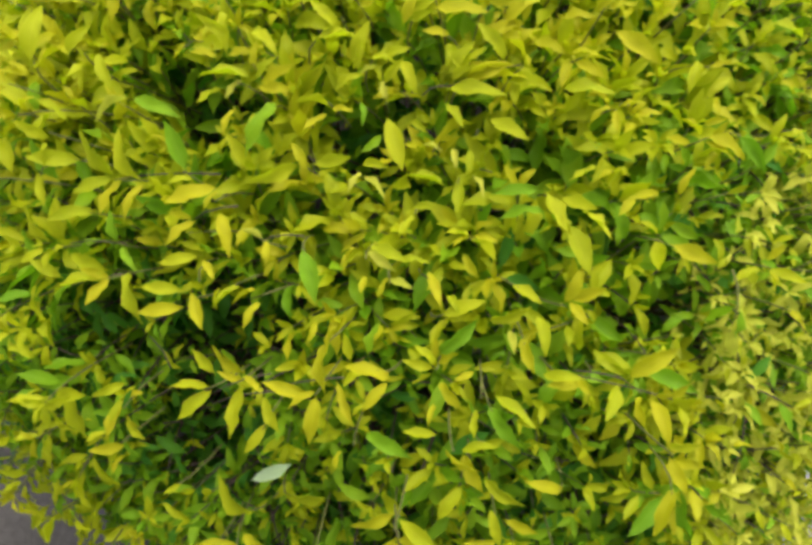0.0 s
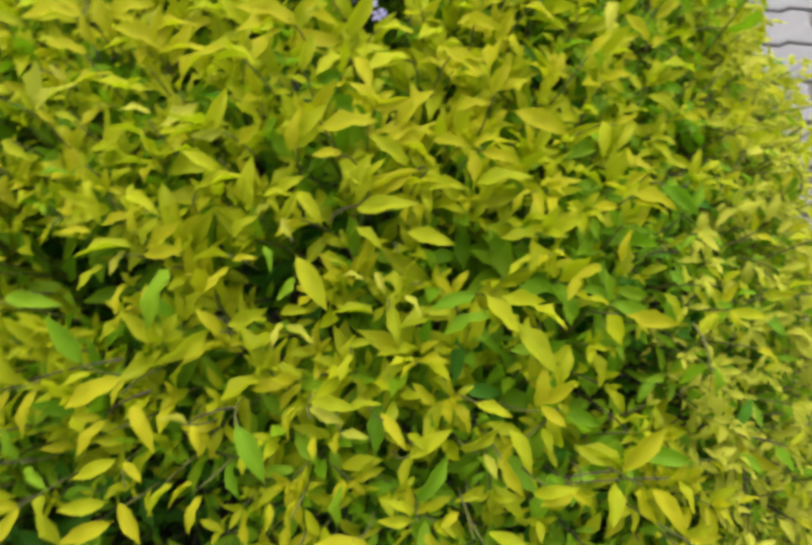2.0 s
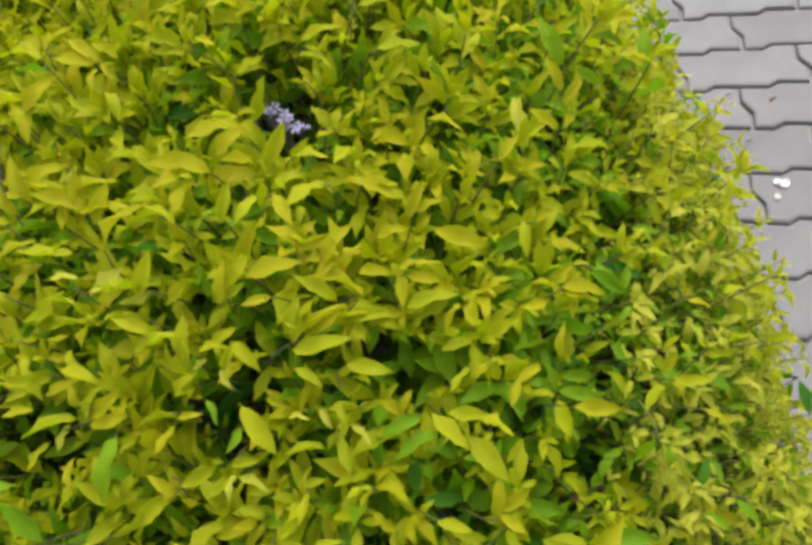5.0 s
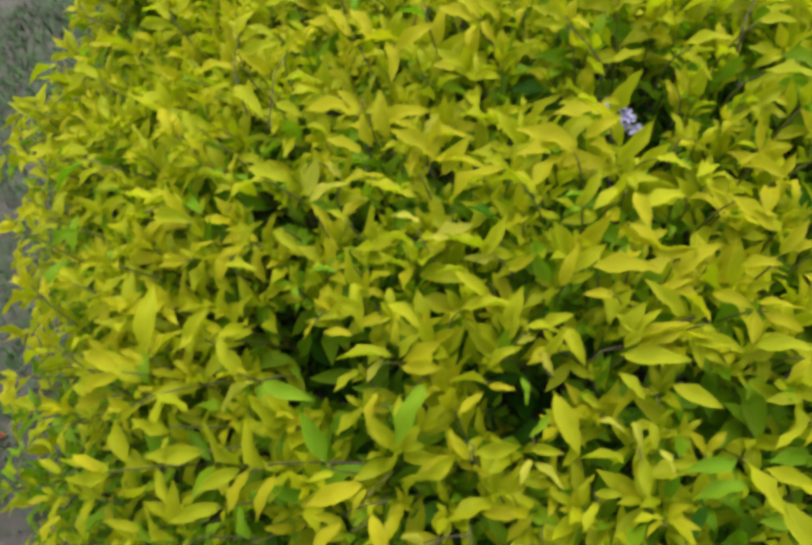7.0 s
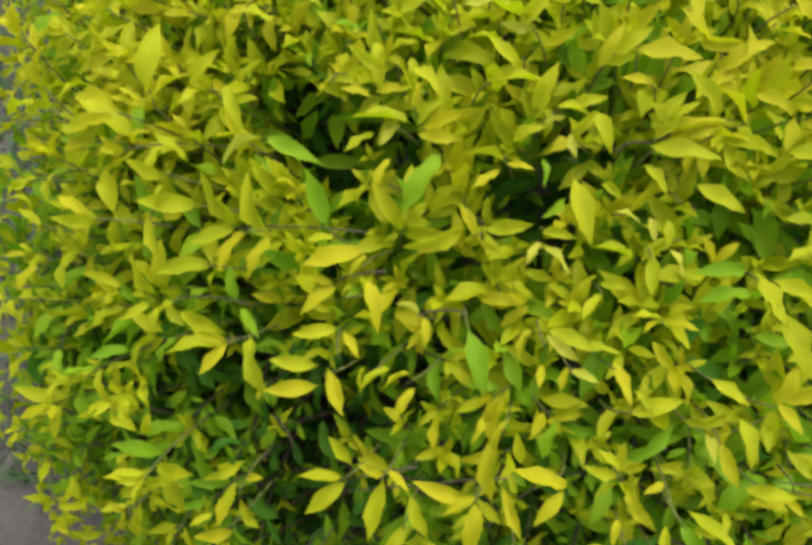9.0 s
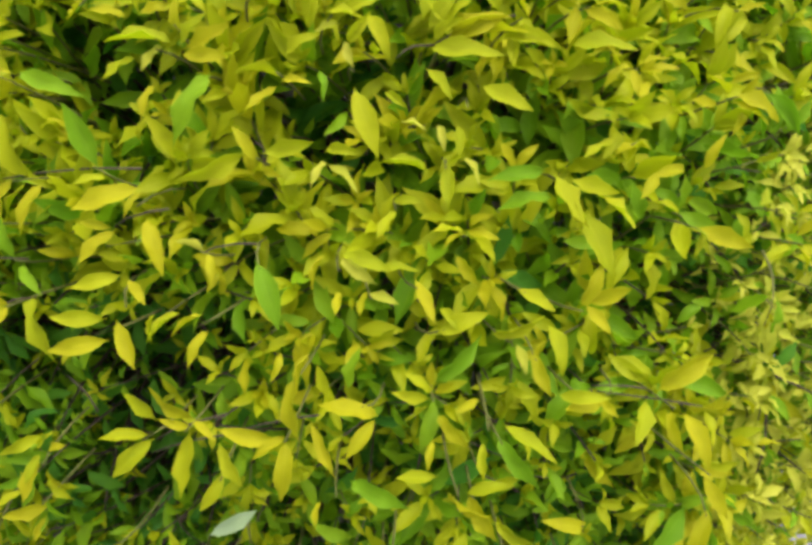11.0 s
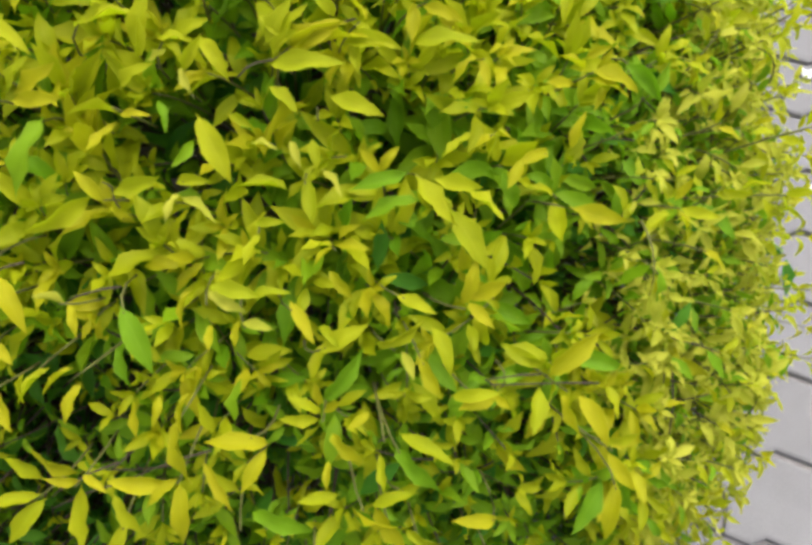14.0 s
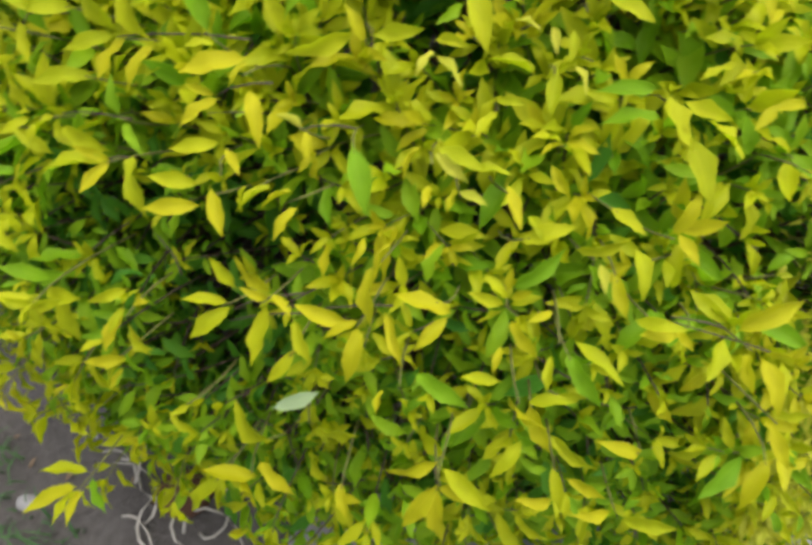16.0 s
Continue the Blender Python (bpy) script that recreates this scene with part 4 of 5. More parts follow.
class Shoots:
    """Leafy shoots, each a curved stem with opposite leaves: kept as arrays of leaves and of stem lines."""

    def __init__(self, seed):
        self.rng = np.random.default_rng(seed)
        self.leaf, self.stem = [], []

    def grow(self, tip, way, out, length, size, vigour, pairs, droop=0.25, pale=False, crown=0.0):
        """One shoot that ends near tip, growing along way; out: the open side; vigour 0 (old and green) to 1 (gold)."""
        rng = self.rng
        way, out = unit(way), unit(out)
        sag = np.array([0, 0, -droop])
        start = tip - way * length
        ts = np.linspace(0, 1, 6)
        line = start + way * (ts * length)[:, None] + sag * (length * (ts**2 - ts))[:, None] * 1.2 - out * (0.55 * length * (1 - ts) ** 2)[:, None]
        index = len(self.stem)
        self.stem.append((line, 0.0006 + 0.0007 * length / 0.15, vigour))
        a = unit(np.cross(way, UP + 1e-3))
        b = np.cross(way, a)
        spin = rng.uniform(0, math.pi)
        for k in range(pairs):
            f = 1 - 0.82 * (1 - k / max(1, pairs - 1)) ** 1.45 if pairs > 1 else 1.0
            at = np.array([np.interp(f, ts, line[:, i]) for i in range(3)])
            open_angle = math.radians(70 - 20 * crown - 28 * f**3 + rng.normal() * 11)
            turn = spin + (k % 2) * math.pi / 2 + rng.normal() * 0.2
            big = 1.0 - 0.36 * max(0.0, (f - 0.55) / 0.45) ** 1.5
            for side in (0, math.pi):
                if rng.random() < 0.06:
                    continue
                ring = math.cos(turn + side) * a + math.sin(turn + side) * b
                d = math.cos(open_angle) * way + math.sin(open_angle) * ring + out * 0.10 + UP * rng.normal(-0.36 + 0.48 * crown, 0.22)
                face = UP * 0.52 + out * 0.60 + way * 0.10 + rng.normal(size=3) * 0.38
                s = size * big * rng.uniform(0.72, 1.2)
                if open_here(at + unit(d) * s * 0.45) or open_here(at + unit(d) * s * 0.95):
                    continue
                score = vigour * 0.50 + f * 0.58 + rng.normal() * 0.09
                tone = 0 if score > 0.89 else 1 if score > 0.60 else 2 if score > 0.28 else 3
                # flank leaves turn paler: bounced light and haze painted as leaf tone
                if pale and tone < 2 and rng.random() < 0.75:
                    tone = 4
                self.leaf.append((index, at + ring * 0.002, unit(d), face, s, rng.choice(8, p=SHAPE_ODDS), tone))
        # young leaves: a bud at the end, and small ones in the axils
        for k in range(3):
            ring = math.cos(spin + 0.8 + k * 2.1) * a + math.sin(spin + 0.8 + k * 2.1) * b
            tone = 4 if pale else 0 if vigour > 0.55 else 1
            self.leaf.append((index, line[-1], unit(way + ring * 0.45 + UP * 0.1), UP * 0.6 + out * 0.5 - ring, size * rng.uniform(0.32, 0.52), rng.choice(8, p=SHAPE_ODDS), tone))
        for f in (0.35, 0.62, 0.82):
            if rng.random() < 0.30:
                at = np.array([np.interp(f, ts, line[:, i]) for i in range(3)])
                turn = rng.uniform(0, 6.283)
                for side in (0, 2.2, 4.4):
                    ring = math.cos(turn + side) * a + math.sin(turn + side) * b
                    d = unit(way * 0.5 + ring + out * 0.5 + UP * 0.1)
                    if not open_here(at + d * size * 0.4):
                        self.leaf.append((index, at + ring * 0.002, d, UP * 0.7 + out * 0.5 + rng.normal(size=3) * 0.3, size * rng.uniform(0.30, 0.55), rng.choice(8, p=SHAPE_ODDS), 4 if pale else 1 if vigour > 0.3 else 2))

    def frames(self, leaves):
        """The leaves' places, turns, sizes, shapes and tones as arrays."""
        at = np.array([q[1] for q in leaves])
        d = np.array([q[2] for q in leaves])
        face = np.array([q[3] for q in leaves])
        face = unit(face - (face * d).sum(1, keepdims=True) * d)
        turns = np.stack([d, np.cross(face, d), face], 2)
        return at, turns, np.array([q[4] for q in leaves]), np.array([q[5] for q in leaves]), np.array([q[6] for q in leaves])


HOLLOW_PLACES = np.array(HOLLOWS)
OPEN_WAY = unit(np.array([0.0, -0.5, 0.86]))


def open_here(p):
    """True where a place lies in one of the hollows, or over it towards the open front."""
    off = p - HOLLOW_PLACES[:, :3]
    along = np.clip(off @ OPEN_WAY, 0.0, 0.055)
    return bool((((off - along[:, None] * OPEN_WAY) ** 2).sum(1) < HOLLOW_PLACES[:, 3] ** 2).any())


class MarkedLeaves:
    """The leaves of the shoots that stand out: their poses, and a test for what would lie over them."""

    def __init__(self):
        rng = np.random.default_rng(21)
        waist = np.array([SHRUB.x, SHRUB.y, WAIST])
        self.shoots, self.spots, self.open_ways = [], [], []
        for hub, leaves in MARKED_SHOOTS:
            hub = np.array(hub)
            out = hull_normal((hub - waist)[None])[0]
            grown = []
            for *offset, heading, rise, length, breadth, tone in leaves:
                at = hub + np.array(offset) / 1000
                h, r = radians(heading), radians(rise)
                chord = np.array([math.cos(h) * math.cos(r), math.sin(h) * math.cos(r), math.sin(r)])
                face = UP * 0.55 + out * 0.5 + rng.normal(size=3) * 0.34
                face = unit(face - chord * (face @ chord))
                shape = int(rng.choice((0, 1, 2, 3, 4, 6)))
                half = LEAF_ARCHES[shape] / 2
                way = math.cos(half) * chord + math.sin(half) * face
                up = math.cos(half) * face - math.sin(half) * chord
                size = length / 1000 * half / math.sin(half)
                grown.append((at, np.stack([way, np.cross(up, way), up], 1), size, breadth, shape, tone))
                for t in (0.2, 0.5, 0.8):
                    self.spots.append(at + chord * length / 1000 * t)
                    self.open_ways.append(unit(out * 0.5 + np.array([0.0, -0.4, 0.8])))
            lean = unit(sum(g[1][:, 0] for g in grown))
            self.shoots.append((hub, out, lean, grown))
        self.tree = kdtree.KDTree(len(self.spots))
        for i, p in enumerate(self.spots):
            self.tree.insert(p, i)
        self.tree.balance()

    def over(self, p):
        for near, i, far in self.tree.find_range(p, 0.040):
            high = (p - np.array(near)) @ self.open_ways[i]
            if high > -0.010 and far * far - high * high < 0.017**2:
                return True
        return False


def grow_shrub():
    rng = np.random.default_rng(11)
    shoots = Shoots(5)
    near_marked = MarkedLeaves()
    base = np.array([SHRUB.x, SHRUB.y, WAIST])
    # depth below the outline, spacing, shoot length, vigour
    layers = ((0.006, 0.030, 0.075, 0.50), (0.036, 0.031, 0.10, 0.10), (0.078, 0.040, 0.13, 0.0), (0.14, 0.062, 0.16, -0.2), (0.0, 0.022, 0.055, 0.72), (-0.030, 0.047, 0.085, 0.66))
    for level, (depth, gap, length, vigour) in enumerate(layers):
        places = spread(20000 if level in (2, 3) else 60000, gap, rng)
        if level == 4:
            # the flank over the paving is thick with small leaves
            places = places[(places[:, 0] > 0.14) & (places[:, 2] < 0.38) & (places[:, 1] < 0.3)]
        if level == 5:
            # loose shoots that break the outline along both sides
            places = places[(np.abs(places[:, 0]) > 0.30) & (places[:, 2] > 0.02) & (places[:, 2] < 0.46)]
        normals = hull_normal(places)
        for p, n in zip(places, normals):
            here = p + base
            lump = noise.noise(Vector(here * 7.0)) * 0.022 + noise.noise(Vector(here * 17.0)) * 0.012
            tip = here + n * (lump - depth + rng.normal() * 0.010)
            if tip[2] < 0.05 or open_here(tip) or (here[1] > 1.2 and rng.random() < (0.35 if level in (0, 4, 5) else 0.80)):
                continue
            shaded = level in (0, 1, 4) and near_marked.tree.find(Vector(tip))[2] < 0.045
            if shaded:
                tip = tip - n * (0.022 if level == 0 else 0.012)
            flank = min(1.0, max(0.0, (here[0] - 0.17) / 0.08)) * min(1.0, max(0.0, (0.57 - here[2]) / 0.07))
            small = 1.0 - 0.28 * flank + (0.25 if here[1] > 1.2 else 0.0)
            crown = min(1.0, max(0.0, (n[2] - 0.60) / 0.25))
            way = n * 0.75 + UP * (0.18 + 0.4 * crown) + rng.normal(size=3) * (0.42 - 0.10 * crown)
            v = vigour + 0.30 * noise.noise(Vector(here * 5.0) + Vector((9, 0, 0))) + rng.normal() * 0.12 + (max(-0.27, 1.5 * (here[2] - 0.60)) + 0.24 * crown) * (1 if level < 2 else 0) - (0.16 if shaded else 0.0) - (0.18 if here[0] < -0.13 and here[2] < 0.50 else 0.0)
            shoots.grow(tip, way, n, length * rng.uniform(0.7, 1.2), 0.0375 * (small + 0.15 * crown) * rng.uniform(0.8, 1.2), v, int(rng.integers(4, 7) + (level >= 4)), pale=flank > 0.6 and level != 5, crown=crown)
    shoots.stem = [q for q in shoots.stem if not near_marked.over(q[0][-1]) and not near_marked.over(q[0][3])]
    shoots.leaf = [q for q in shoots.leaf if not near_marked.over(q[1] + q[2] * q[4] * 0.5)]
    return shoots


def leaf_stuff(name, shoots, leaves, parent):
    """Many leaves in one mesh."""
    at, turns, size, shape, tone = shoots.frames(leaves)
    verts, faces, tones = [], [], []
    count = 0
    for k, (v, f) in enumerate(LEAF_SHAPES):
        m = np.flatnonzero(shape == k)
        if not len(m):
            continue
        w = np.einsum("nij,vj->nvi", turns[m] * size[m, None, None], v) + at[m, None] - np.array(SHRUB)
        verts.append(w.reshape(-1, 3))
        for i, n in enumerate(m):
            o = count + i * len(v)
            faces.extend(tuple(o + c for c in g) for g in f)
        tones.append(np.repeat(tone[m], len(f)))
        count += len(m) * len(v)
    me = mesh_of(name, np.concatenate(verts), faces, LEAF_STUFF, np.concatenate(tones), across=np.tile(LEAF_ACROSS, count // len(LEAF_ACROSS)))
    return part(name, me, parent, "dense yellow-green and darker inner leaves", kind="stuff")


def build_shrub():
    shrub = new("golden_shrub")
    shrub.location = SHRUB
    tagged(shrub, "clipped golden-leaved garden shrub, yellow-green tips over darker leaves", "shrub")
    shoots = grow_shrub()
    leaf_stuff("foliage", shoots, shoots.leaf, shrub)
    young, woody = [], []
    for line, r, v in shoots.stem:
        if any(open_here(p) for p in line[1:]):
            continue
        (young if v > 0.2 else woody).append(tube([p - np.array(SHRUB) for p in line], np.linspace(r * 1.25, r * 0.55, len(line)), 4))
    part("twig_growth", mesh_of("twig_growth", *joined(young), YOUNG_STEM), shrub, kind="stuff")
    part("inner_twig_growth", mesh_of("inner_twig_growth", *joined(woody), BARK), shrub, kind="stuff")
    # the shoots that stand out are built leaf by leaf
    meshes = {}
    for hub, out, lean, grown in MarkedLeaves().shoots:
        tip = hub + lean * 0.006
        line = [p - np.array(SHRUB) for p in (hub - out * 0.040 - lean * 0.012, hub - out * 0.022 - lean * 0.010, hub - out * 0.007 - lean * 0.004, tip)]
        twig = part("twig", mesh_of("twig", *tube(line, (0.0009, 0.0008, 0.0007, 0.0005), 6), YOUNG_STEM), shrub)
        for at, turn, size, breadth, shape, tone in grown:
            key = (shape, tone)
            if key not in meshes:
                meshes[key] = mesh_of("leaf", *LEAF_SHAPES[shape], LEAF_SINGLE[tone], across=LEAF_ACROSS)
            part("leaf", meshes[key], twig, at=Matrix.LocRotScale(Vector(at) - SHRUB, Matrix(turn.tolist()).to_quaternion(), (size, size * 1.0 * breadth, size * 1.3 * breadth)))
    for x0, y0, z0, x1, y1, z1 in TWIGS_UPPER + TWIGS_LOWER:
        a, b = Vector((x0, y0, z0)) - SHRUB, Vector((x1, y1, z1)) - SHRUB
        line = [a.lerp(b, t) + Vector((0.002 * math.sin(t * 6.0 + z0 * 90), 0, 0.004 * math.sin(t * 3.1))) for t in (0, 0.33, 0.67, 1)]
        part("twig", mesh_of("twig", *tube(line, (0.0004, 0.0005, 0.0006, 0.0007), 6), BARK), shrub, "bare brown twig between the leaves")
    pale = part("leaf", mesh_of("pale_leaf", *LEAF_SHAPES[3], leaf_material("leaf_pale", (0.34, 0.46, 0.22), (0.42, 0.54, 0.30), (0.5, 0.6, 0.36), single=True), across=LEAF_ACROSS), shrub, "pale upturned underside of a leaf")
    pale.matrix_local = Matrix.LocRotScale(Vector((-0.135, 0.258, 0.449)) - SHRUB, Euler((radians(35), 0, radians(15))), (0.034,) * 3)
    # limbs from the root crown to the inside of the foliage
    rng = random.Random(4)
    for k in range(34):
        a = k * 2.39996
        out = 0.25 + 0.62 * math.sqrt((k + 0.5) / 34)
        foot = Vector((math.cos(a) * (0.05 + 0.20 * rng.random()), math.sin(a) * (0.05 + 0.36 * rng.random()), -0.03))
        end = Vector((math.cos(a) * HALF[0] * out * 0.72, math.sin(a) * HALF[1] * out * 0.75, WAIST + HALF[2] * (0.72 - 0.5 * out) + rng.uniform(-0.05, 0.08)))
        knee = foot.lerp(end, 0.5) + Vector((rng.uniform(-0.05, 0.05), rng.uniform(-0.05, 0.05), 0.07 * rng.random()))
        pts = [foot.lerp(knee, t).lerp(knee.lerp(end, t), t) + Vector((rng.uniform(-0.006, 0.006), rng.uniform(-0.006, 0.006), 0)) for t in (0, 0.2, 0.4, 0.6, 0.8, 1)]
        part("branch", mesh_of("branch", *tube(pts, [0.011, 0.009, 0.0075, 0.006, 0.0045, 0.003], 8), BARK), shrub, "brown woody branch" if k == 0 else "")
    return shrub


build_shrub()


# ---- the flower spike ----
def build_flower(top, foot, blooms):
    """A drooping spike of small lavender blooms on a thin stalk."""
    flower = new("flower_spike")
    flower.location = foot
    tagged(flower, "small drooping spike of lavender flowers among the leaves", "flower")
    rng = random.Random(3)
    way = top - foot
    pts = [way * t + Vector((0, 0, 0.006 * math.sin(t * math.pi))) for t in (0, 0.25, 0.5, 0.75, 1)]
    part("stalk", mesh_of("stalk", *tube(pts, [0.0009, 0.0008, 0.0007, 0.0006, 0.0004], 5), YOUNG_STEM), flower)
    for k in range(blooms):
        t = 0.12 + 0.86 * k / blooms
        face = Vector((rng.uniform(-1, 1), rng.uniform(-1.2, 0.2), rng.uniform(0.2, 1.1))).normalized()
        q = face.to_track_quat("Z", "Y").to_matrix()
        c = way * t + face * 0.005
        verts, faces = [c - face * 0.004], []
        for n in range(5):
            a = 2 * math.pi * n / 5
            for da, rad, lift in ((-0.45, 0.0026, 0.0), (-0.38, 0.0046, 0.0010), (0.0, 0.0055, 0.0013), (0.38, 0.0046, 0.0010), (0.45, 0.0026, 0.0)):
                verts.append(c + q @ Vector((math.cos(a + da) * rad, math.sin(a + da) * rad, lift)))
            o = 1 + 5 * n
            faces += [(0, o, o + 4), (o, o + 1, o + 2), (o, o + 2, o + 4), (o + 2, o + 3, o + 4)]
        part("bloom", mesh_of("bloom", verts, faces, PETAL), flower)


build_flower(Vector((0.135, 0.668, 0.613)), Vector((0.115, 0.701, 0.640)), 11)
build_flower(Vector((-0.301, 1.117, 0.741)), Vector((-0.289, 1.147, 0.699)), 5)


# ---- loose things on the ground ----
def build_pebble(x, y, size, seed, name="pebble", material=STONE, label="small pale pebble lying on the soil"):
    bm = bmesh.new()
    bmesh.ops.create_icosphere(bm, subdivisions=2, radius=size)
    for v in bm.verts:
        k = 1 + 0.35 * noise.noise(v.co / size * 0.9 + Vector((seed, 0, 0)))
        v.co = Vector((v.co.x * k * 1.3, v.co.y * k, v.co.z * k * 0.6))
    me = bpy.data.meshes.new(name)
    bm.to_mesh(me)
    bm.free()
    me.materials.append(material)
    me.polygons.foreach_set("use_smooth", np.full(len(me.polygons), True))
    ob = new(name, me)
    ob.location = (x, y, soil_height(x, y) + size * 0.3)
    return tagged(ob, label, "stone")


def build_scrap(x, y, z, size, turn, seed):
    """A crumpled scrap of thin white plastic."""
    n = 7
    verts = []
    for j in range(n):
        for i in range(n):
            qx, qy = (i / (n - 1) - 0.5) * 2, (j / (n - 1) - 0.5) * 2
            # a ragged round outline, crushed into folds
            round_off = math.sqrt(max(1e-6, 1 - 0.5 * min(qx * qx, qy * qy)))
            k = round_off * (1 + 0.45 * noise.noise((qx * 1.3, qy * 1.3, seed)))
            verts.append(Vector((qx * k * size * 0.7, qy * k * size * 0.5, 0.002 + abs(noise.noise((qx * 1.9, qy * 1.9, seed + 4))) * size * 0.7)))
    faces = [(j * n + i, j * n + i + 1, (j + 1) * n + i + 1, (j + 1) * n + i) for j in range(n - 1) for i in range(n - 1)]
    me = mesh_of("white_scrap", verts, faces, PAPER, smooth=False)
    ob = new("litter_scrap", me)
    ob.matrix_world = pose(x, y, z, 0, 0, turn)
    solid = ob.modifiers.new("thickness", "SOLIDIFY")
    solid.thickness = 0.0006
    return tagged(ob, "crumpled scrap of white plastic on the paving", "litter", group="white scraps")


for k, (x, y, size) in enumerate(((-0.565, 0.277, 0.011), (-0.49, 0.36, 0.004))):
    build_pebble(x, y, size, k * 3.1)
build_scrap(0.700, 0.575, 0.001, 0.011, 20, 1.0)
build_scrap(0.775, 0.745, 0.001, 0.009, 70, 5.0)
build_scrap(0.800, 0.762, 0.001, 0.016, 130, 9.0)


def build_dry_stalk(x, y, length, turn, curl):
    pts = []
    for t in (0, 0.17, 0.33, 0.5, 0.67, 0.83, 1):
        a = radians(turn) + curl * t
        px, py = x + length * t * math.cos(a), y + length * t * math.sin(a)
        pts.append(Vector((px, py, soil_height(px, py) + 0.004 + 0.012 * math.sin(t * 3.1))))
    ob = new("dry_stalk", mesh_of("dry_stalk", *tube(pts, [0.0022, 0.0021, 0.002, 0.0018, 0.0016, 0.0013, 0.0008], 6), DRY))
    tagged(ob, "curled pale dry stalk on the soil under the shrub", "stalk", group="dry stalks")


for row in ((-0.41, 0.25, 0.09, 20, 1.8), (-0.36, 0.24, 0.08, 100, -2.0), (-0.43, 0.30, 0.06, 60, 1.4), (-0.36, 0.27, 0.08, 200, 2.2), (-0.44, 0.26, 0.07, 10, -1.0), (-0.34, 0.24, 0.07, 300, 2.4), (-0.40, 0.22, 0.09, 150, -1.6), (-0.45, 0.33, 0.08, 330, 1.7), (-0.38, 0.29, 0.07, 250, -2.4)):
    build_dry_stalk(*row)


def build_red_petal(x, y):
    v, f = leaf_shape(0.9, 0.35, 0.7, 0.2, 0.2)
    ob = new("fallen_petal", mesh_of("fallen_petal", v * 0.02, f, RED))
    ob.matrix_world = pose(x, y, soil_height(x, y) + 0.012, 0, -15, 40)
    ob.modifiers.new("thickness", "SOLIDIFY").thickness = 0.0005
    tagged(ob, "small fallen red petal on the grass", "petal")


build_red_petal(-0.933, 0.967)


def build_fallen_leaf(x, y, z, size, turn, shape):
    v, f = LEAF_SHAPES[shape]
    ob = new("dry_leaf", mesh_of("dry_leaf", v * size, f, FALLEN))
    ob.matrix_world = pose(x, y, z + 0.004, random.uniform(-20, 20), -12, turn)
    ob.modifiers.new("thickness", "SOLIDIFY").thickness = 0.0004
    return tagged(ob, "small curled brown dry leaf on the paving" if x > 0 else "small curled brown dry leaf on the soil", "leaf", group="dry leaves")


random.seed(12)
for k in range(16):
    a = random.uniform(-0.95, 0.25)
    x, y = SHRUB.x + math.cos(a) * random.uniform(0.66, 0.92), SHRUB.y + math.sin(a) * random.uniform(0.55, 0.75)
    build_fallen_leaf(x, y, 0.0, random.uniform(0.012, 0.026), random.uniform(0, 360), random.choice((1, 2, 5, 7)))
for k in range(9):
    x, y = random.uniform(-0.62, -0.36), random.uniform(0.26, 0.52)
    build_fallen_leaf(x, y, soil_height(x, y), random.uniform(0.014, 0.03), random.uniform(0, 360), random.choice((1, 2, 5, 7)))
clod = build_pebble(-0.365, 0.285, 0.03, 5.0, "clay_clod", CLAY, "reddish brown clod of clay by the shrub's foot")
clod["category"] = "clod"


def build_grass():
    """Short dark grass and weeds in patches on the soil side, as one mesh."""
    rng = random.Random(8)
    verts, faces = [], []
    made = 0
    while made < 30000:
        x, y = rng.uniform(-2.2, -0.42), rng.uniform(0.1, 3.6)
        if x > -0.50 - 0.22 * (y - 0.3) and y < 1.9:
            continue
        if noise.noise((x * 2.6, y * 2.6, 7.0)) + 0.5 * noise.noise((x * 8, y * 8, 2.0)) < (0.5 if y < 0.50 else 0.12 if y < 0.78 else -0.32):
            continue
        made += 1
        h, a, lean = rng.uniform(0.015, 0.055), rng.uniform(0, 6.283), rng.uniform(0.2, 1.1)
        w = rng.uniform(0.0012, 0.0026)
        d, s = Vector((math.cos(a), math.sin(a), 0)), Vector((-math.sin(a), math.cos(a), 0))
        o = Vector((x, y, soil_height(x, y) - 0.002))
        n = len(verts)
        verts += [o - s * w, o + s * w, o + d * h * lean * 0.35 + Vector((0, 0, h * 0.6)) - s * w * 0.8, o + d * h * lean * 0.35 + Vector((0, 0, h * 0.6)) + s * w * 0.8, o + d * h * lean + Vector((0, 0, h * 0.8))]
        faces += [(n, n + 1, n + 3, n + 2), (n + 2, n + 3, n + 4)]
    grass = new("grass", mesh_of("grass", verts, faces, GRASS))
    tagged(grass, "short dark green grass and weeds on bare soil", "grass", kind="stuff")


build_grass()


# ---- paving: zigzag concrete blocks in staggered courses ----
def zigzag(u):
    """The wave of the long joints, in block widths across the course."""
    w = (u - 0.49 + 0.075) % 1.0
    return 0.055 * (1 - 2 * w / 0.15) if w < 0.15 else 0.055 * (-1 + 2 * (w - 0.15) / 0.85)


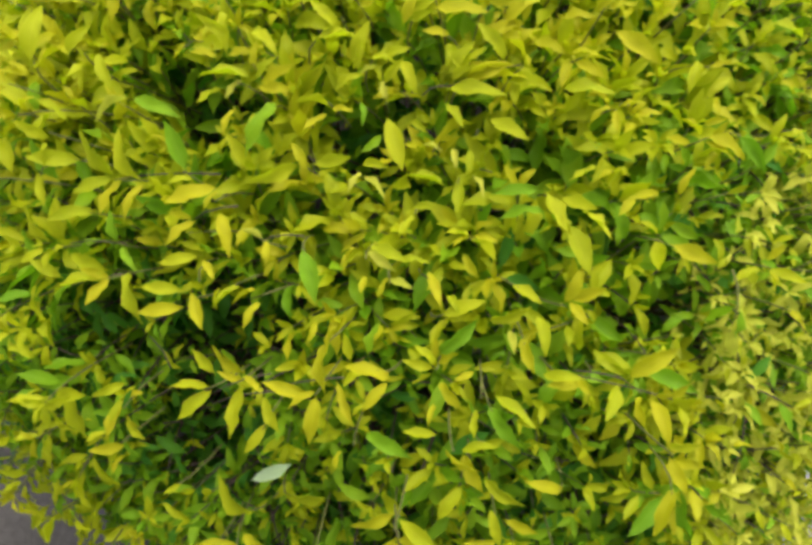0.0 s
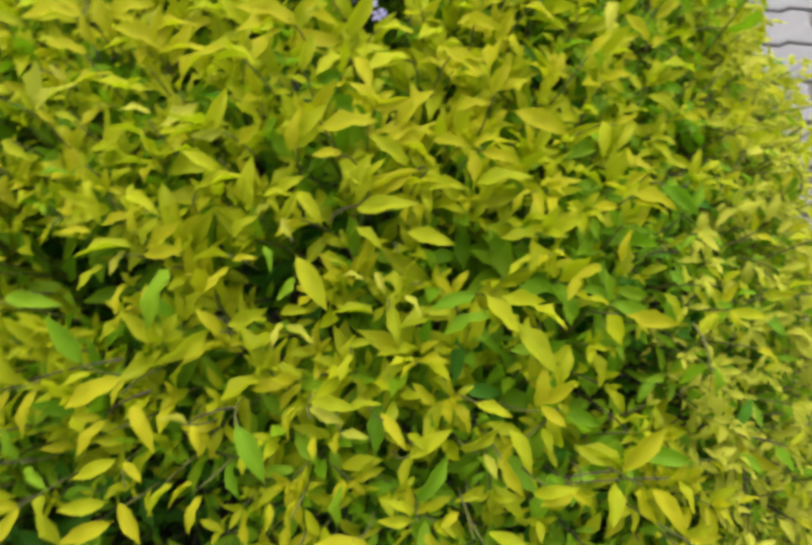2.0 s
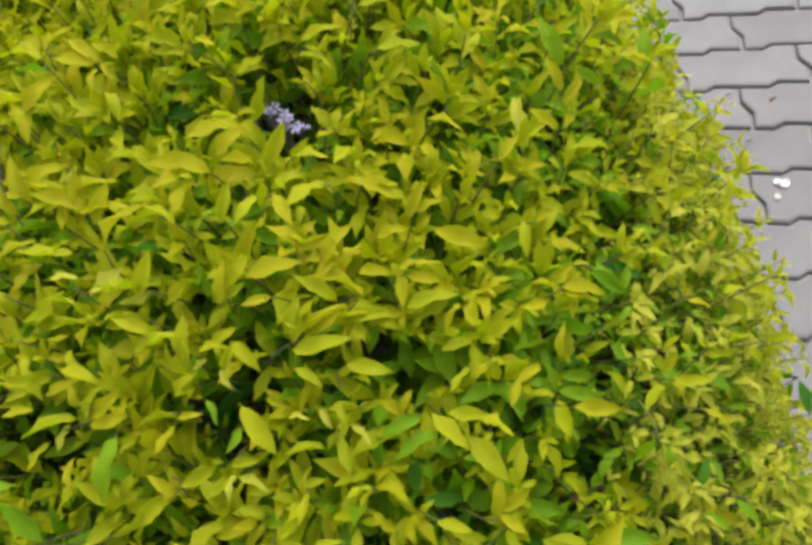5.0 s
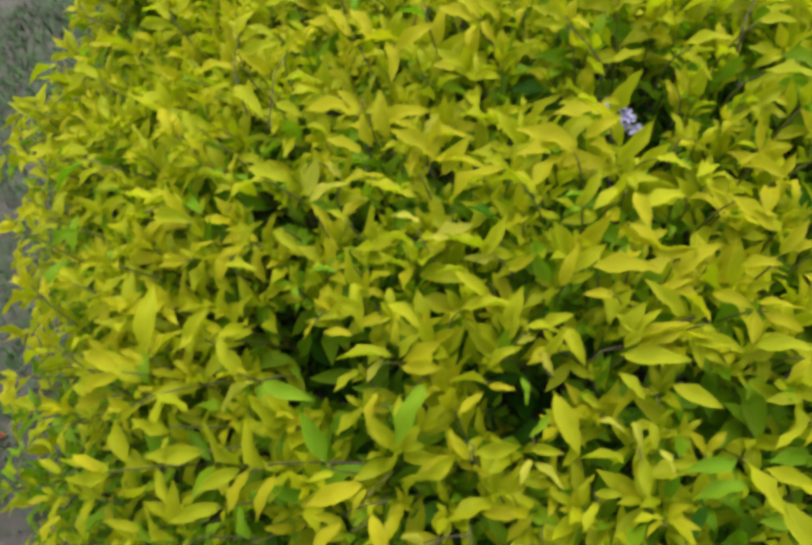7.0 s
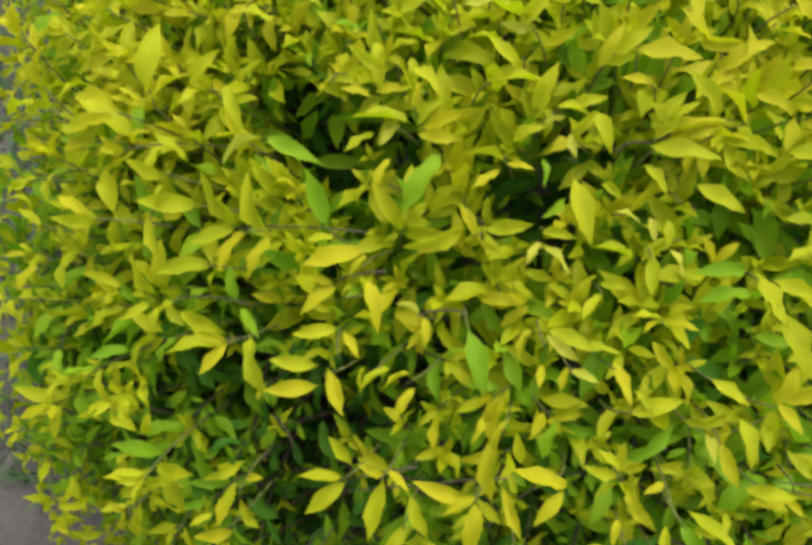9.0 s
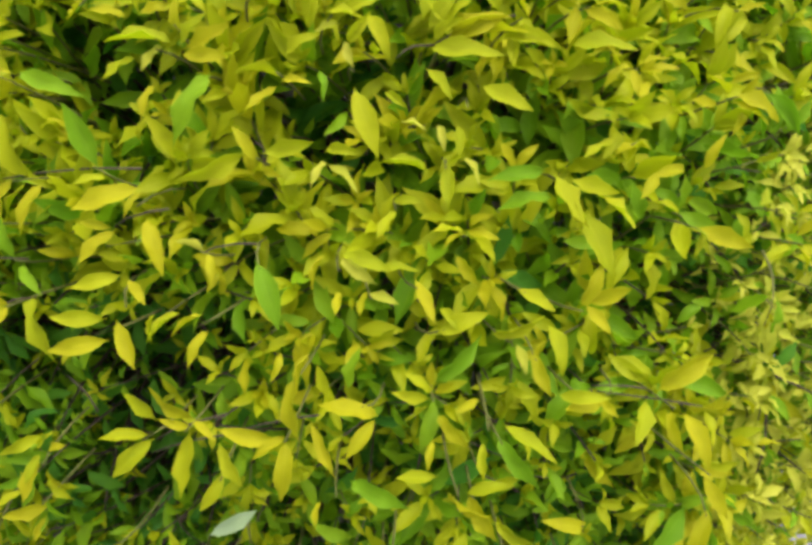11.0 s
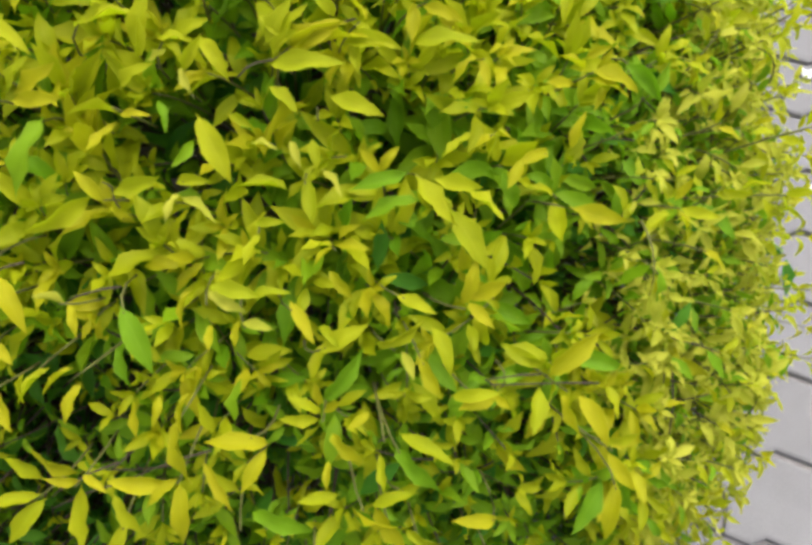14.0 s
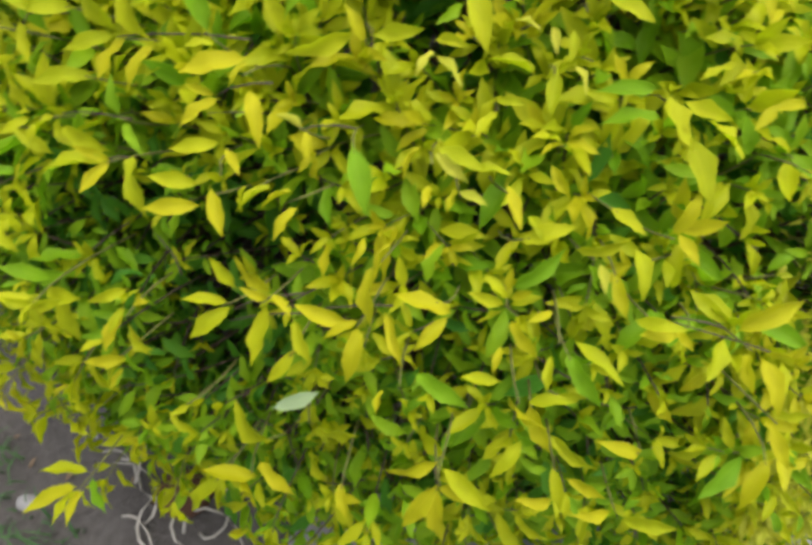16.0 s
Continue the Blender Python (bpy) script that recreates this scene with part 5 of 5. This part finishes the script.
def paver_outline():
    """The outline of a block two units long and one wide, about its middle, without its joint."""
    end = [(-0.085, -0.5), (-0.085, -0.14), (0.085, 0.14), (0.085, 0.5)]
    breaks = [k + 0.49 + d for k in (-2, -1, 0, 1, 2) for d in (-0.075, 0.075)]
    top, low = [], []
    for u in sorted(b for b in breaks if -1.06 < b - 0.0 < 0.90):
        top.append((u, -0.5 + zigzag(u)))
    for u in sorted(b for b in breaks if -0.90 < b < 1.06):
        low.append((u, 0.5 + zigzag(u)))
    left = [(-1 + a, b + (zigzag(-1 + a) if abs(b) == 0.5 else 0)) for a, b in end]
    right = [(1 + a, b + (zigzag(1 + a) if abs(b) == 0.5 else 0)) for a, b in end]
    return left[:1] + top + right + low[::-1] + left[:0:-1]


def paver_mesh(name, seed):
    ring = [Vector((a, b)) for a, b in paver_outline()]
    rng = random.Random(seed)
    gap = 0.034

    def inset(k):
        out = []
        for i, p in enumerate(ring):
            e0, e1 = (p - ring[i - 1]).normalized(), (ring[(i + 1) % len(ring)] - p).normalized()
            n = Vector((-e0.y - e1.y, e0.x + e1.x))
            n = n.normalized() / max(0.5, n.length / 2)
            out.append(p + n * k)
        return out

    verts = []
    for k, z in ((gap, -0.05), (gap, -0.0045), (gap + 0.014, -0.0012), (gap + 0.05, 0.0)):
        for p in inset(k):
            q = PAVE_U * (p.x * PAVE) + PAVE_J * (p.y * PAVE)
            verts.append((q.x + rng.uniform(-1, 1) * 0.0004, q.y + rng.uniform(-1, 1) * 0.0004, z + rng.uniform(-1, 1) * 0.0003))
    m = len(ring)
    faces = [(r * m + i, (r + 1) * m + i, (r + 1) * m + (i + 1) % m, r * m + (i + 1) % m) for r in range(3) for i in range(m)]
    faces.append(tuple(3 * m + i for i in range(m))[::-1])
    me = mesh_of(name, verts, faces, PAVER, smooth=False)
    bm = bmesh.new()
    bm.from_mesh(me)
    bmesh.ops.recalc_face_normals(bm, faces=bm.faces)
    bm.to_mesh(me)
    bm.free()
    return me


def build_paving():
    quad = [paving_place(u, j, -0.009) for u, j in ((EDGE_U, -60), (EDGE_U, 40), (60, 40), (60, -60))]
    under = [p - Vector((0, 0, 0.02)) for p in quad]
    bed = new("pavement", mesh_of("pavement", quad + under, [(0, 1, 2, 3), (7, 6, 5, 4), (0, 4, 5, 1), (1, 5, 6, 2), (2, 6, 7, 3), (3, 7, 4, 0)], JOINT, smooth=False))
    tagged(bed, "pale grey zigzag concrete block paving with dark sandy joints", "pavement", kind="structure")
    blocks = [paver_mesh("paver", k) for k in range(5)]
    rng = random.Random(6)
    rest = []
    for j in range(-59, 39):
        for k in range(-4, 30):
            u = 2 * k + (1 if j % 2 else 0) + 1
            if u - 1 < EDGE_U + 0.1 or u + 1 > 59.9:
                continue
            place = paving_place(u, j + 0.5, rng.uniform(-0.0015, 0.0015))
            # no blocks in the bed where the shrub is rooted
            if hull(np.array([[place.x - SHRUB.x, place.y - SHRUB.y, 0.0]]))[0] < 0.80:
                continue
            turn = pose(*place, rng.uniform(-0.5, 0.5), rng.uniform(-0.5, 0.5), rng.uniform(-0.4, 0.4))
            if -8 <= j <= 12 and u < 16:
                part("paver", rng.choice(blocks), bed, at=turn)
            else:
                me = rng.choice(blocks)
                rest.append(([turn @ v.co for v in me.vertices], [tuple(p.vertices) for p in me.polygons]))
    part("far_pavers", mesh_of("far_pavers", *joined(rest), PAVER, smooth=False), bed, kind="stuff")


build_paving()
